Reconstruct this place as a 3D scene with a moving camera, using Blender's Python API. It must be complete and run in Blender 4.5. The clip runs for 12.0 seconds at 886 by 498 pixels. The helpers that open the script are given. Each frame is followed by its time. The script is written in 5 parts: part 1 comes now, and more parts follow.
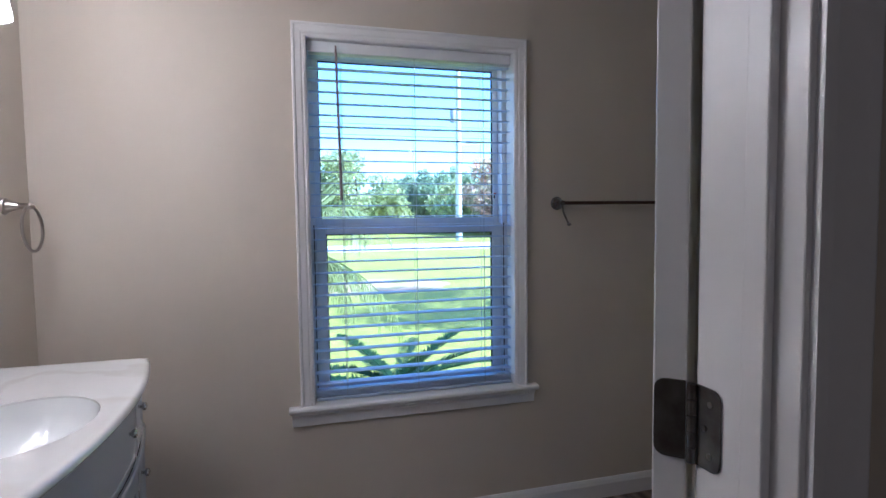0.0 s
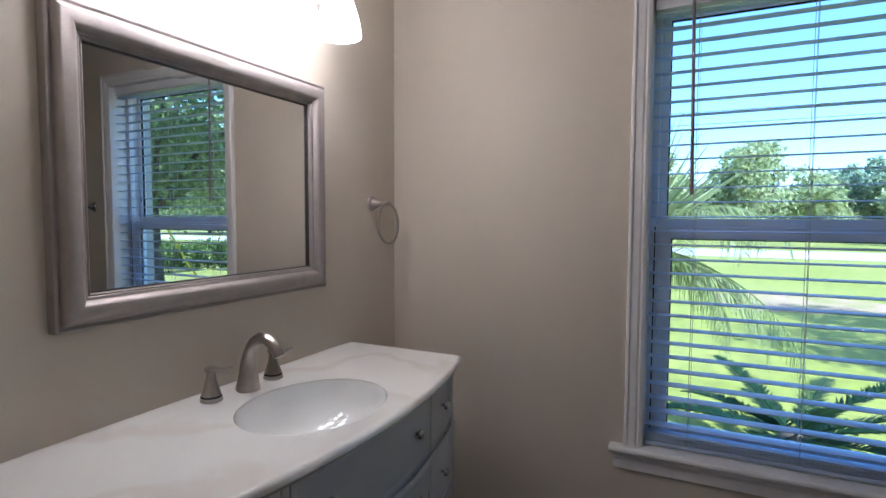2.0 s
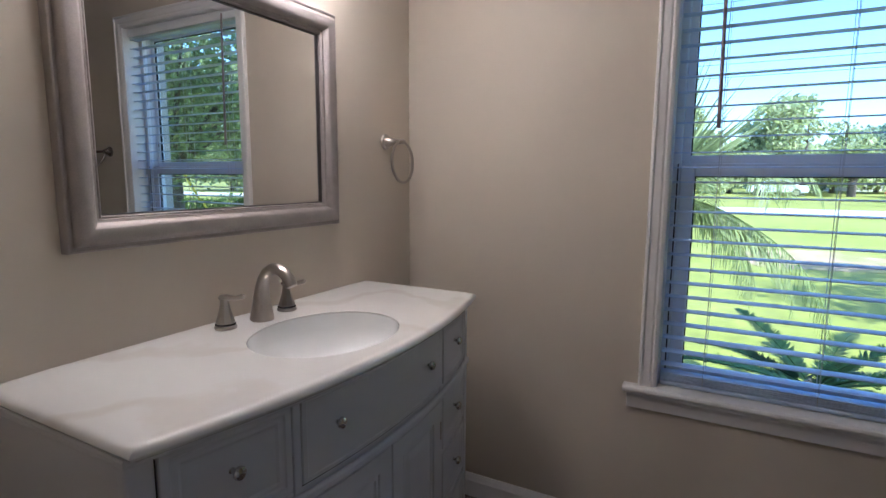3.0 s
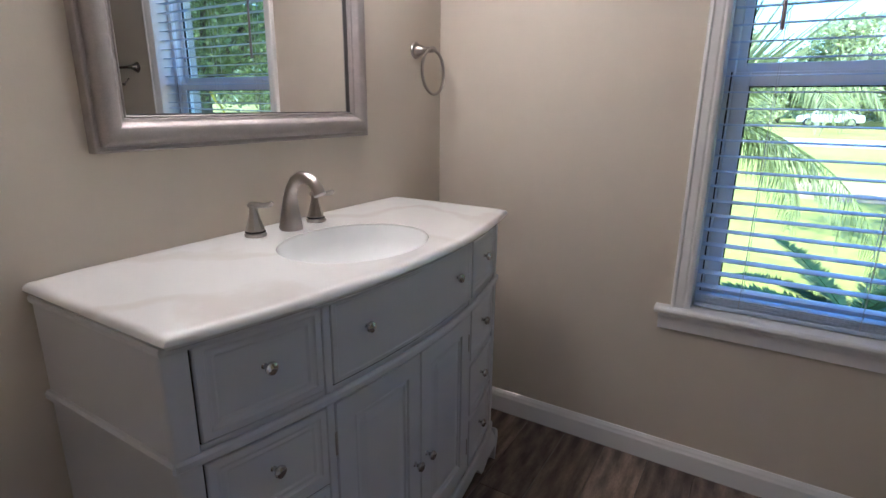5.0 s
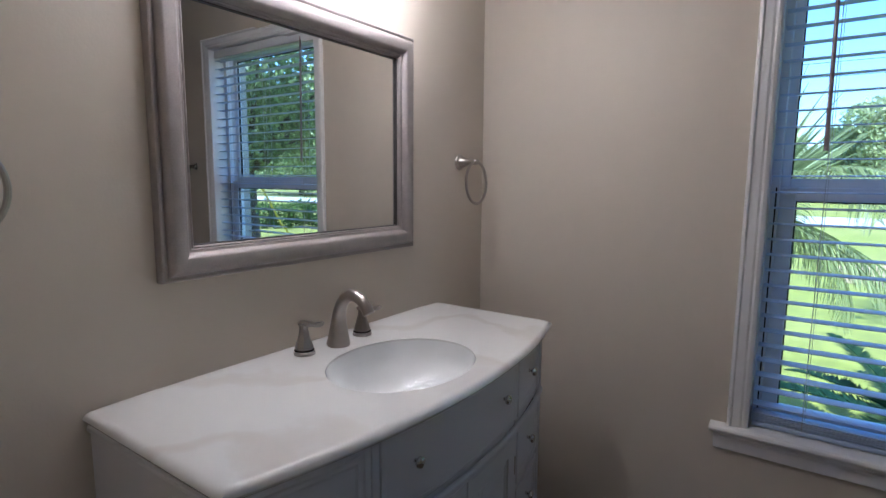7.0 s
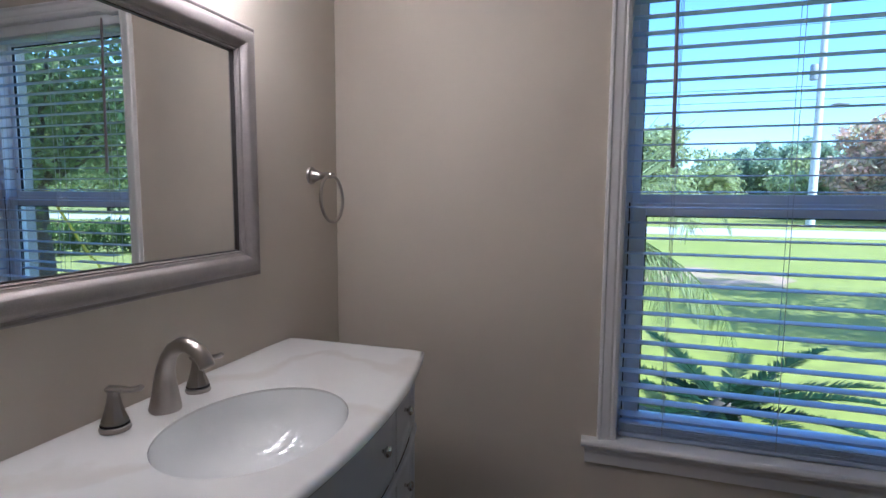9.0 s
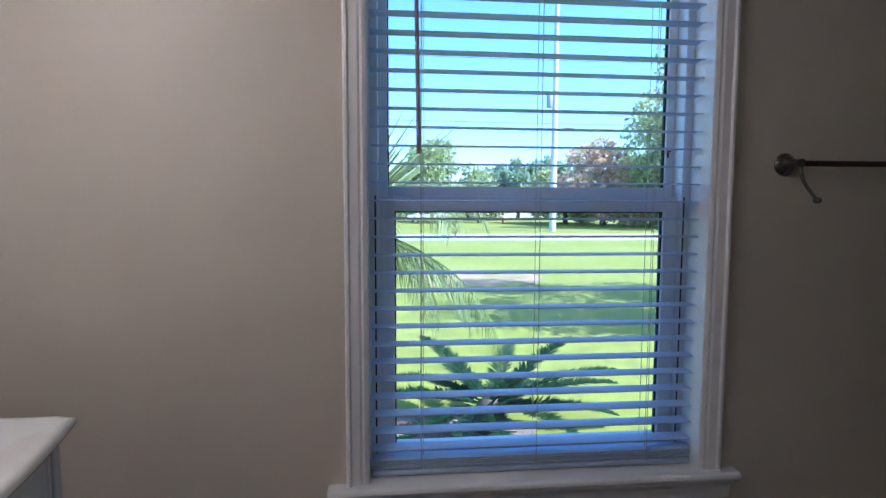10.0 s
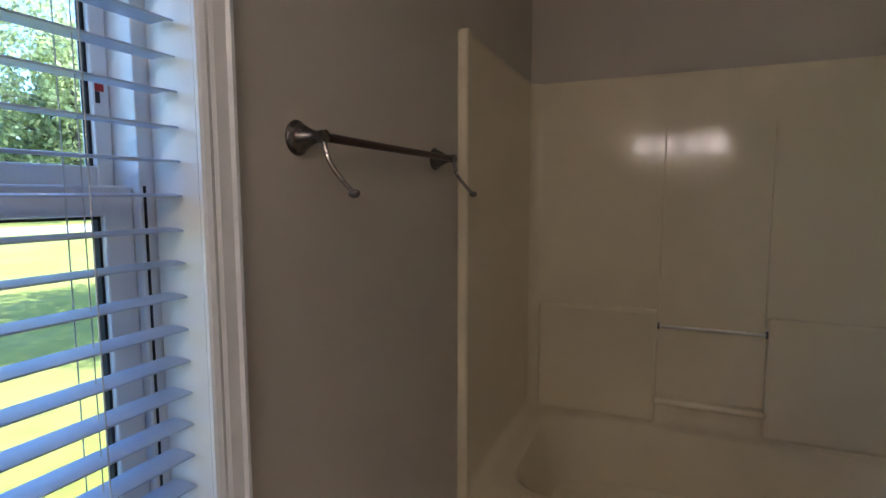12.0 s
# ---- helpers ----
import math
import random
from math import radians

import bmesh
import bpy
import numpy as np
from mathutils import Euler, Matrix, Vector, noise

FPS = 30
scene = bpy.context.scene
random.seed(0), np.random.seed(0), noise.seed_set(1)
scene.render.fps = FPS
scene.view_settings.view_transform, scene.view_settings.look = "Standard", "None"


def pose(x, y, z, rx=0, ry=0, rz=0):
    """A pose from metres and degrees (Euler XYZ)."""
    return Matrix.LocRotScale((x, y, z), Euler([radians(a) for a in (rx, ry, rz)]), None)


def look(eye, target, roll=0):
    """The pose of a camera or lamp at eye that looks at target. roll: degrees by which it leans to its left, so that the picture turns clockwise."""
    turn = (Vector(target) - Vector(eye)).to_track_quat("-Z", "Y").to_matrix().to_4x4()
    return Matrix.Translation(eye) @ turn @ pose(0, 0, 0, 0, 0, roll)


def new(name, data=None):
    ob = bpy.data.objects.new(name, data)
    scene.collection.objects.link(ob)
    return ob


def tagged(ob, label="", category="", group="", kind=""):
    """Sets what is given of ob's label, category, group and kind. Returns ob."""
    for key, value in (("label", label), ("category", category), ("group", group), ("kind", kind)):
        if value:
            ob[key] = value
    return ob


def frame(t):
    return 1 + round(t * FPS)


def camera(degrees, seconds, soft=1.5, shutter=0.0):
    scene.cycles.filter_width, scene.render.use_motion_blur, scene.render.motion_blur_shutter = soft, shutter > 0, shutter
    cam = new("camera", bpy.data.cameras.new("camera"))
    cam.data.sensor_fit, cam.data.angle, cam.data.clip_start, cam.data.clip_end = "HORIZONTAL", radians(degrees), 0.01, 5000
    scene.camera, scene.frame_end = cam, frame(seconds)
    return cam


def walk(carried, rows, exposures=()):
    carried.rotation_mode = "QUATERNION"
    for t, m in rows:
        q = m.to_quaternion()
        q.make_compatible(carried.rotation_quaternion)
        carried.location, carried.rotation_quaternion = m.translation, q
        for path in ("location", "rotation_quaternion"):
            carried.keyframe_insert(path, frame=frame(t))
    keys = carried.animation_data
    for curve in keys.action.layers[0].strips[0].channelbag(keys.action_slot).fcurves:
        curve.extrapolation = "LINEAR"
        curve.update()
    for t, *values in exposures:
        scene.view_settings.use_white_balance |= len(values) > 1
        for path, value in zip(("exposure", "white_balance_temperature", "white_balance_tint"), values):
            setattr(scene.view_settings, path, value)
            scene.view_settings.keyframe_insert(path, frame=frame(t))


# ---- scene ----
cam = camera(80.1, 12.0)
PATH = [
    (0, (0.914, 0.277, 1.343), (1.436, 2.2, 1.225), -0.7),
    (0.5, (1.02, 0.426, 1.337), (0.911, 2.42, 1.229), -0.6),
    (1, (1.056, 0.519, 1.337), (0.56, 2.453, 1.226), -0.3),
    (1.5, (1.079, 0.584, 1.35), (0.365, 2.449, 1.234), -0.1),
    (2, (1.113, 0.626, 1.345), (0.234, 2.419, 1.227), 0.2),
    (2.5, (1.112, 0.653, 1.315), (0.201, 2.426, 1.146), 0.2),
    (3, (1.122, 0.652, 1.275), (0.183, 2.396, 1.0), 0.3),
    (3.5, (1.115, 0.661, 1.237), (0.172, 2.38, 0.842), 0.3),
    (3.7, (1.112, 0.665, 1.221), (0.167, 2.375, 0.793), 0.3),
    (5.3, (1.102, 0.674, 1.22), (0.077, 2.308, 0.688), 0.1),
    (5.5, (1.098, 0.67, 1.223), (0.055, 2.312, 0.757), 0.0),
    (6, (1.105, 0.672, 1.265), (0.005, 2.304, 0.907), 0.1),
    (6.5, (1.092, 0.664, 1.307), (-0.041, 2.283, 1.0), 0.1),
    (6.7, (1.082, 0.663, 1.318), (-0.057, 2.284, 1.042), 0.3),
    (8.5, (0.941, 0.707, 1.348), (-0.002, 2.459, 1.141), 0.6),
    (9, (0.919, 0.795, 1.333), (0.315, 2.691, 1.135), 0.4),
    (9.5, (0.948, 0.979, 1.328), (0.708, 2.954, 1.125), 0.3),
    (10, (1.017, 1.149, 1.287), (1.207, 3.134, 1.131), 0.2),
    (10.5, (1.048, 1.37, 1.284), (1.709, 3.251, 1.132), -0.1),
    (11, (1.086, 1.562, 1.291), (2.21, 3.207, 1.116), -0.1),
    (11.5, (1.2, 1.733, 1.299), (2.747, 2.987, 1.114), -0.3),
    (12, (1.302, 1.865, 1.304), (3.131, 2.649, 1.103), -0.1),
]
EXPOSURES = [(0, 2.5, 4600, 11), (2, 2.05, 4850, 9), (3.5, 2.3, 5050, 11), (5.5, 2.72, 4850, 9), (6.5, 2.25, 4750, 9), (8.5, 1.9, 4750, 11), (9.5, 1.92, 4750, 10), (10.5, 2.15, 4750, 10), (11, 2.4, 5000, 10), (12, 2.65, 5350, 11)]
walk(cam, [(t, look(eye, target, roll)) for t, eye, target, roll in PATH], EXPOSURES)

# ---- light and exposure: walk() above holds the path ----
world = bpy.data.worlds.new("sky")
scene.world = world
world.use_nodes = True
SUN_EL, SUN_AZ = 46.0, 120.0          # height, and turn from +y towards +x


def sky_nodes():
    nt = world.node_tree
    nt.nodes.clear()
    out = nt.nodes.new("ShaderNodeOutputWorld")
    bg = nt.nodes.new("ShaderNodeBackground")
    sky = nt.nodes.new("ShaderNodeTexSky")
    sky.sky_type, sky.sun_disc = "NISHITA", False
    sky.sun_elevation, sky.sun_rotation = radians(SUN_EL), radians(SUN_AZ)
    sky.air_density, sky.dust_density, sky.ozone_density = 1.0, 0.9, 4.5
    bg.inputs["Strength"].default_value = 0.12
    nt.links.new(sky.outputs[0], bg.inputs[0])
    nt.links.new(bg.outputs[0], out.inputs[0])


sky_nodes()
sun_data = bpy.data.lights.new("sun", "SUN")
sun_data.energy, sun_data.angle, sun_data.color = 3.1, radians(0.5), (1.0, 0.95, 0.87)
sun = new("sun", sun_data)
a, e = radians(SUN_AZ), radians(SUN_EL)
sun.matrix_world = look((20 * math.sin(a) * math.cos(e), 20 * math.cos(a) * math.cos(e), 20 * math.sin(e)), (0, 0, 0))

# the hall lamp, whose light falls on the door jamb and through the doorway
hall_data = bpy.data.lights.new("hall_light", "AREA")
hall_data.shape, hall_data.size, hall_data.energy, hall_data.color = "DISK", 0.40, 0.50, (1.0, 0.78, 0.62)
new("hall_light", hall_data).location = (0.62, -0.72, 2.36)

# ---- plan ----
YN = 2.45                             # inner face of the window wall
YS0, YS1 = 0.628, 0.748               # wall with the doorway
XE = 3.665                             # inner face of the wall behind the tub
CEIL = 2.44
WX0, WX1, WZ0, WZ1 = 0.957, 1.831, 0.589, 2.054   # window opening
DX0, DX1, DZ = 0.560, 1.328, 2.04     # doorway
YC = 1.597                            # middle of vanity, mirror and lamp
GROUND = -0.35


# ---- materials ----
def material(name, color, rough=0.5, metal=0.0, color2=None, scale=4.0, bump=0.0, bump_scale=80.0, spec=0.5, fine=0.0, coat=0.0,
             stretch=None, vary=0.0, island=0.0, coords="Object", detail=4.0, low=0.35, high=0.65, rough2=None):
    m = bpy.data.materials.new(name)
    m.use_nodes = True
    nt = m.node_tree
    n, l = nt.nodes, nt.links
    b = n["Principled BSDF"]
    b.inputs["Roughness"].default_value, b.inputs["Metallic"].default_value = rough, metal
    b.inputs["Specular IOR Level"].default_value, b.inputs["Coat Weight"].default_value = spec, coat
    tc = n.new("ShaderNodeTexCoord")
    mp = n.new("ShaderNodeMapping")
    l.new(tc.outputs[coords], mp.inputs[0])
    if stretch:
        mp.inputs["Scale"].default_value = stretch
    no = n.new("ShaderNodeTexNoise")
    no.inputs["Scale"].default_value, no.inputs["Detail"].default_value = scale, detail
    l.new(mp.outputs[0], no.inputs[0])
    rp = n.new("ShaderNodeMapRange")
    rp.inputs[1].default_value, rp.inputs[2].default_value = low, high
    l.new(no.outputs[0], rp.inputs[0])
    mx = n.new("ShaderNodeMix")
    mx.data_type = "RGBA"
    c2 = color2 or tuple(c * 0.92 for c in color)
    mx.inputs["A"].default_value, mx.inputs["B"].default_value = (*color, 1), (*c2, 1)
    l.new(rp.outputs[0], mx.inputs["Factor"])
    last = mx.outputs["Result"]
    if fine:
        no3 = n.new("ShaderNodeTexNoise")
        no3.inputs["Scale"].default_value, no3.inputs["Detail"].default_value = scale * 14, 6
        l.new(mp.outputs[0], no3.inputs[0])
        hs = n.new("ShaderNodeHueSaturation")
        r3 = n.new("ShaderNodeMapRange")
        r3.inputs[1].default_value, r3.inputs[2].default_value = 0.3, 0.7
        r3.inputs[3].default_value, r3.inputs[4].default_value = 1 - fine, 1 + fine
        l.new(no3.outputs[0], r3.inputs[0])
        l.new(r3.outputs[0], hs.inputs["Value"])
        l.new(last, hs.inputs["Color"])
        last = hs.outputs[0]
    for amount, source in ((vary, "object"), (island, "island")):
        if amount:
            src = n.new("ShaderNodeObjectInfo").outputs["Random"] if source == "object" else n.new("ShaderNodeNewGeometry").outputs["Random Per Island"]
            r4 = n.new("ShaderNodeMapRange")
            r4.inputs[3].default_value, r4.inputs[4].default_value = 1 - amount, 1 + amount
            l.new(src, r4.inputs[0])
            hs = n.new("ShaderNodeHueSaturation")
            l.new(r4.outputs[0], hs.inputs["Value"])
            l.new(last, hs.inputs["Color"])
            last = hs.outputs[0]
    l.new(last, b.inputs["Base Color"])
    if rough2 is not None:
        rr = n.new("ShaderNodeMapRange")
        rr.inputs[3].default_value, rr.inputs[4].default_value = rough, rough2
        l.new(no.outputs[0], rr.inputs[0])
        l.new(rr.outputs[0], b.inputs["Roughness"])
    if bump:
        nb = n.new("ShaderNodeTexNoise")
        nb.inputs["Scale"].default_value, nb.inputs["Detail"].default_value = bump_scale, 3
        l.new(mp.outputs[0], nb.inputs[0])
        bp = n.new("ShaderNodeBump")
        bp.inputs["Strength"].default_value, bp.inputs["Distance"].default_value = bump, 0.002
        l.new(nb.outputs[0], bp.inputs["Height"])
        l.new(bp.outputs[0], b.inputs["Normal"])
    return m


WALL = material("greige_wall_paint", (0.59, 0.53, 0.44), 0.62, scale=1.6, bump=0.15, bump_scale=170, color2=(0.565, 0.505, 0.417))
CEILING = material("ceiling_paint", (0.82, 0.80, 0.77), 0.8, bump=0.6, bump_scale=90)
TRIM = material("white_trim_paint", (0.82, 0.81, 0.80), 0.35, scale=3, bump=0.02, bump_scale=60, color2=(0.77, 0.76, 0.745))
VINYL = material("white_vinyl", (0.87, 0.88, 0.90), 0.35, scale=5, bump=0.02)
def slat_material():
    """White vinyl slat that lets a little daylight through; the sky's blue cast is in its colour."""
    # bluish base colour stands in for sky light on white slats
    m = material("sky_tinted_white_slat", (0.61, 0.71, 0.92), 0.38, scale=8, stretch=(0.3, 4, 4), bump=0.05, bump_scale=50)
    n, l = m.node_tree.nodes, m.node_tree.links
    tr, mix = n.new("ShaderNodeBsdfTranslucent"), n.new("ShaderNodeMixShader")
    tr.inputs[0].default_value = (0.78, 0.80, 0.78, 1)
    mix.inputs[0].default_value = 0.24
    l.new(n["Principled BSDF"].outputs[0], mix.inputs[1])
    l.new(tr.outputs[0], mix.inputs[2])
    l.new(mix.outputs[0], n["Material Output"].inputs[0])
    return m


SLAT = slat_material()
CORD = material("blind_cord", (0.62, 0.62, 0.62), 0.8)
WAND = material("wood_grey_wand", (0.27, 0.20, 0.21), 0.35)
GREYCAB = material("grey_cabinet_paint", (0.60, 0.595, 0.605), 0.36, scale=3, bump=0.05, bump_scale=70, color2=(0.58, 0.575, 0.585))
GAP = material("dark_gap", (0.02, 0.02, 0.022), 0.8)
NICKEL = material("brushed_nickel", (0.42, 0.385, 0.35), 0.27, 1.0, scale=14, rough2=0.31, color2=(0.40, 0.366, 0.333))
CHROME = material("polished_chrome", (0.62, 0.61, 0.61), 0.10, 1.0)
FRAME = material("silver_mirror_frame", (0.38, 0.34, 0.32), 0.56, 0.7, scale=9, stretch=(3, 3, 3), fine=0.06, rough2=0.62, color2=(0.345, 0.315, 0.30))
FRAME_DARK = material("dark_bead", (0.07, 0.06, 0.06), 0.4, 0.5)
MIRROR = material("mirror_silver", (0.86, 0.87, 0.87), 0.0, 1.0)
DARKMETAL = material("dark_hinge_metal", (0.24, 0.225, 0.21), 0.42, 0.9, scale=20, color2=(0.11, 0.10, 0.09))
PORCELAIN = material("white_porcelain", (0.79, 0.80, 0.79), 0.08, coat=0.4)
SURROUND = material("almond_fibreglass", (0.80, 0.70, 0.50), 0.07, scale=2, coat=0.0, spec=0.25, bump=0.035, bump_scale=9, color2=(0.75, 0.66, 0.47))
HALLWALL = material("hall_wall_paint", (0.60, 0.54, 0.45), 0.7, bump=0.2)
BARK = material("bark", (0.13, 0.10, 0.075), 0.9, scale=6, stretch=(4, 4, 1), bump=1.0, bump_scale=20, color2=(0.075, 0.058, 0.045))
FOUNDATION = material("stucco", (0.55, 0.50, 0.43), 0.9, bump=0.7, bump_scale=60)


def marble():
    m = material("white_marble", (0.74, 0.74, 0.72), 0.10, scale=2.2, coat=0.3, color2=(0.69, 0.685, 0.665))
    nt = m.node_tree
    n, l = nt.nodes, nt.links
    b = n["Principled BSDF"]
    tc = n.new("ShaderNodeTexCoord")
    mp = n.new("ShaderNodeMapping")
    mp.inputs["Rotation"].default_value = (0, 0, 0.9)
    l.new(tc.outputs["Object"], mp.inputs[0])
    warp = n.new("ShaderNodeTexNoise")
    warp.inputs["Scale"].default_value, warp.inputs["Detail"].default_value = 2.6, 6
    l.new(mp.outputs[0], warp.inputs[0])
    add = n.new("ShaderNodeMix")
    add.data_type, add.blend_type = "RGBA", "LINEAR_LIGHT"
    add.inputs["Factor"].default_value = 0.35
    l.new(mp.outputs[0], add.inputs["A"])
    l.new(warp.outputs["Color"], add.inputs["B"])
    wave = n.new("ShaderNodeTexWave")
    wave.inputs["Scale"].default_value, wave.inputs["Distortion"].default_value, wave.inputs["Detail"].default_value = 0.95, 5.0, 4
    l.new(add.outputs["Result"], wave.inputs[0])
    rp = n.new("ShaderNodeValToRGB")
    rp.color_ramp.elements[0].position, rp.color_ramp.elements[0].color = 0.0, (0.74, 0.66, 0.58, 1)
    rp.color_ramp.elements[1].position, rp.color_ramp.elements[1].color = 0.20, (1, 1, 1, 1)
    l.new(wave.outputs["Fac"], rp.inputs[0])
    mul = n.new("ShaderNodeMix")
    mul.data_type, mul.blend_type = "RGBA", "MULTIPLY"
    mul.inputs["Factor"].default_value = 0.32
    src = b.inputs["Base Color"].links[0].from_socket
    l.new(src, mul.inputs["A"])
    l.new(rp.outputs[0], mul.inputs["B"])
    l.new(mul.outputs["Result"], b.inputs["Base Color"])
    return m


MARBLE = marble()


def wood_floor():
    m = material("grey_brown_plank", (0.25, 0.185, 0.145), 0.33, scale=3.0, stretch=(9, 0.9, 1), fine=0.22, vary=0.30, bump=0.15, bump_scale=25,
                 color2=(0.060, 0.045, 0.038), low=0.36, high=0.64)
    return m


PLANK = wood_floor()


def glass(name, tint=(1, 1, 1), gloss=0.05):
    m = bpy.data.materials.new(name)
    m.use_nodes = True
    n, l = m.node_tree.nodes, m.node_tree.links
    n.clear()
    out, tr, gl, mix, fr = (n.new(k) for k in ("ShaderNodeOutputMaterial", "ShaderNodeBsdfTransparent", "ShaderNodeBsdfGlossy", "ShaderNodeMixShader", "ShaderNodeLayerWeight"))
    pw, ml = n.new("ShaderNodeMath"), n.new("ShaderNodeMath")
    pw.operation, ml.operation = "POWER", "MULTIPLY_ADD"
    pw.inputs[1].default_value, ml.inputs[1].default_value, ml.inputs[2].default_value = 4.0, 0.6, 0.02
    tr.inputs[0].default_value = (*tint, 1)
    gl.inputs["Roughness"].default_value = 0.0
    fr.inputs["Blend"].default_value = 0.5
    l.new(fr.outputs["Facing"], pw.inputs[0])
    l.new(pw.outputs[0], ml.inputs[0])
    l.new(ml.outputs[0], mix.inputs[0])
    l.new(tr.outputs[0], mix.inputs[1])
    l.new(gl.outputs[0], mix.inputs[2])
    l.new(mix.outputs[0], out.inputs[0])
    return m


GLASS = glass("window_glass", (0.93, 0.97, 0.97))


def glowing(name, color, strength):
    m = material(name, (0.85, 0.85, 0.85), 0.25)
    b = m.node_tree.nodes["Principled BSDF"]
    b.inputs["Emission Color"].default_value, b.inputs["Emission Strength"].default_value = (*color, 1), strength
    return m


OPAL = glowing("lit_opal_glass", (1.0, 0.80, 0.64), 2.2)


def see_through(m, share):
    """Opal glass: part of the light goes straight through."""
    n, l = m.node_tree.nodes, m.node_tree.links
    mix, tr = n.new("ShaderNodeMixShader"), n.new("ShaderNodeBsdfTransparent")
    mix.inputs[0].default_value = share
    l.new(n["Principled BSDF"].outputs[0], mix.inputs[1])
    l.new(tr.outputs[0], mix.inputs[2])
    l.new(mix.outputs[0], n["Material Output"].inputs[0])


see_through(OPAL, 0.5)


# ---- mesh helpers ----
def obj(name, bm, mat, parent=None, label="", category="", group="", kind="", smooth=False, bevel=0.0, angle=35):
    bmesh.ops.recalc_face_normals(bm, faces=bm.faces)
    me = bpy.data.meshes.new(name)
    bm.to_mesh(me)
    bm.free()
    for mt in (mat if isinstance(mat, (list, tuple)) else [mat]):
        me.materials.append(mt)
    if smooth:
        me.shade_smooth()
        me.set_sharp_from_angle(angle=radians(32))
    ob = new(name, me)
    if bevel:
        md = ob.modifiers.new("bevel", "BEVEL")
        md.width, md.segments, md.limit_method, md.angle_limit = bevel, 2, "ANGLE", radians(angle)
    if parent:
        ob.parent = parent
    return tagged(ob, label, category, group, kind)


def raw(name, verts, faces, mat, parent=None, smooth=False, **tags):
    me = bpy.data.meshes.new(name)
    me.from_pydata(verts, [], faces)
    me.materials.append(mat)
    if smooth:
        me.shade_smooth()
    ob = new(name, me)
    if parent:
        ob.parent = parent
    return tagged(ob, **tags)


def thing(name, at=(0, 0, 0), **tags):
    ob = new(name)
    ob.location = at
    ob.empty_display_size = 0.1
    return tagged(ob, **tags)


def part(name, bm, mat, parent, label="", **kw):
    return obj(name, bm, mat, parent, label=label, **kw)


def box(bm, x0, x1, y0, y1, z0, z1):
    v = [bm.verts.new(p) for p in ((x0, y0, z0), (x1, y0, z0), (x1, y1, z0), (x0, y1, z0), (x0, y0, z1), (x1, y0, z1), (x1, y1, z1), (x0, y1, z1))]
    for f in ((0, 3, 2, 1), (4, 5, 6, 7), (0, 1, 5, 4), (1, 2, 6, 5), (2, 3, 7, 6), (3, 0, 4, 7)):
        bm.faces.new([v[i] for i in f])
    return bm


def boxes(*rows):
    bm = bmesh.new()
    for r in rows:
        box(bm, *r)
    return bm


def lathe(profile, n=24, axis="z", at=(0, 0, 0), bm=None, close=True):
    """Turns (radius, height) round an axis."""
    bm = bm or bmesh.new()
    rings = []
    for r, h in profile:
        ring = []
        for i in range(n):
            t = 2 * math.pi * i / n
            p = (r * math.cos(t), r * math.sin(t), h)
            p = {"z": p, "x": (p[2], p[0], p[1]), "y": (p[0], p[2], p[1])}[axis]
            ring.append(bm.verts.new((p[0] + at[0], p[1] + at[1], p[2] + at[2])))
        rings.append(ring)
    for a_, b_ in zip(rings, rings[1:]):
        for i in range(n):
            bm.faces.new((a_[i], a_[(i + 1) % n], b_[(i + 1) % n], b_[i]))
    if close:
        for ring in (rings[0], rings[-1]):
            bm.faces.new(ring)
    return bm


def tube(points, radii, n=12, bm=None, closed=False, squash=1.0):
    """A round bar along points."""
    bm = bm or bmesh.new()
    pts = [Vector(p) for p in points]
    if not isinstance(radii, (list, tuple)):
        radii = [radii] * len(pts)
    rings, up = [], None
    for i, p in enumerate(pts):
        a_ = pts[i - 1] if i or closed else p
        b_ = pts[(i + 1) % len(pts)] if i < len(pts) - 1 or closed else p
        d = (b_ - a_).normalized()
        if up is None:
            up = d.orthogonal().normalized()
        up = (up - d * up.dot(d)).normalized()
        side = d.cross(up)
        rings.append([bm.verts.new(p + (up * math.cos(2 * math.pi * k / n) * squash + side * math.sin(2 * math.pi * k / n)) * radii[i]) for k in range(n)])
    pairs = list(zip(rings, rings[1:])) + ([(rings[-1], rings[0])] if closed else [])
    for r0, r1 in pairs:
        for k in range(n):
            bm.faces.new((r0[k], r0[(k + 1) % n], r1[(k + 1) % n], r1[k]))
    if not closed:
        bm.faces.new(rings[0])
        bm.faces.new(rings[-1])
    return bm


def sweep_y(profile, y0, y1, bm=None, face=None, n=1):
    """A closed (x, z) profile run along y; face(y) is added to x."""
    bm = bm or bmesh.new()
    rings = []
    for i in range(n + 1):
        y = y0 + (y1 - y0) * i / n
        f = face(y) if face else 0
        rings.append([bm.verts.new((x + f, y, z)) for x, z in profile])
    k = len(profile)
    for r0, r1 in zip(rings, rings[1:]):
        for i in range(k):
            bm.faces.new((r0[i], r0[(i + 1) % k], r1[(i + 1) % k], r1[i]))
    bm.faces.new(rings[0])
    bm.faces.new(rings[-1])
    return bm


def run_x(profile, x0, x1, bm=None, m0=0.0, m1=0.0):
    """A closed (y, z) profile run along x."""
    bm = bm or bmesh.new()
    rings = [[bm.verts.new((x, y, z)) for y, z in profile] for x in (x0, x1)]
    k = len(profile)
    for i in range(k):
        bm.faces.new((rings[0][i], rings[0][(i + 1) % k], rings[1][(i + 1) % k], rings[1][i]))
    bm.faces.new(rings[0])
    bm.faces.new(rings[1])
    return bm


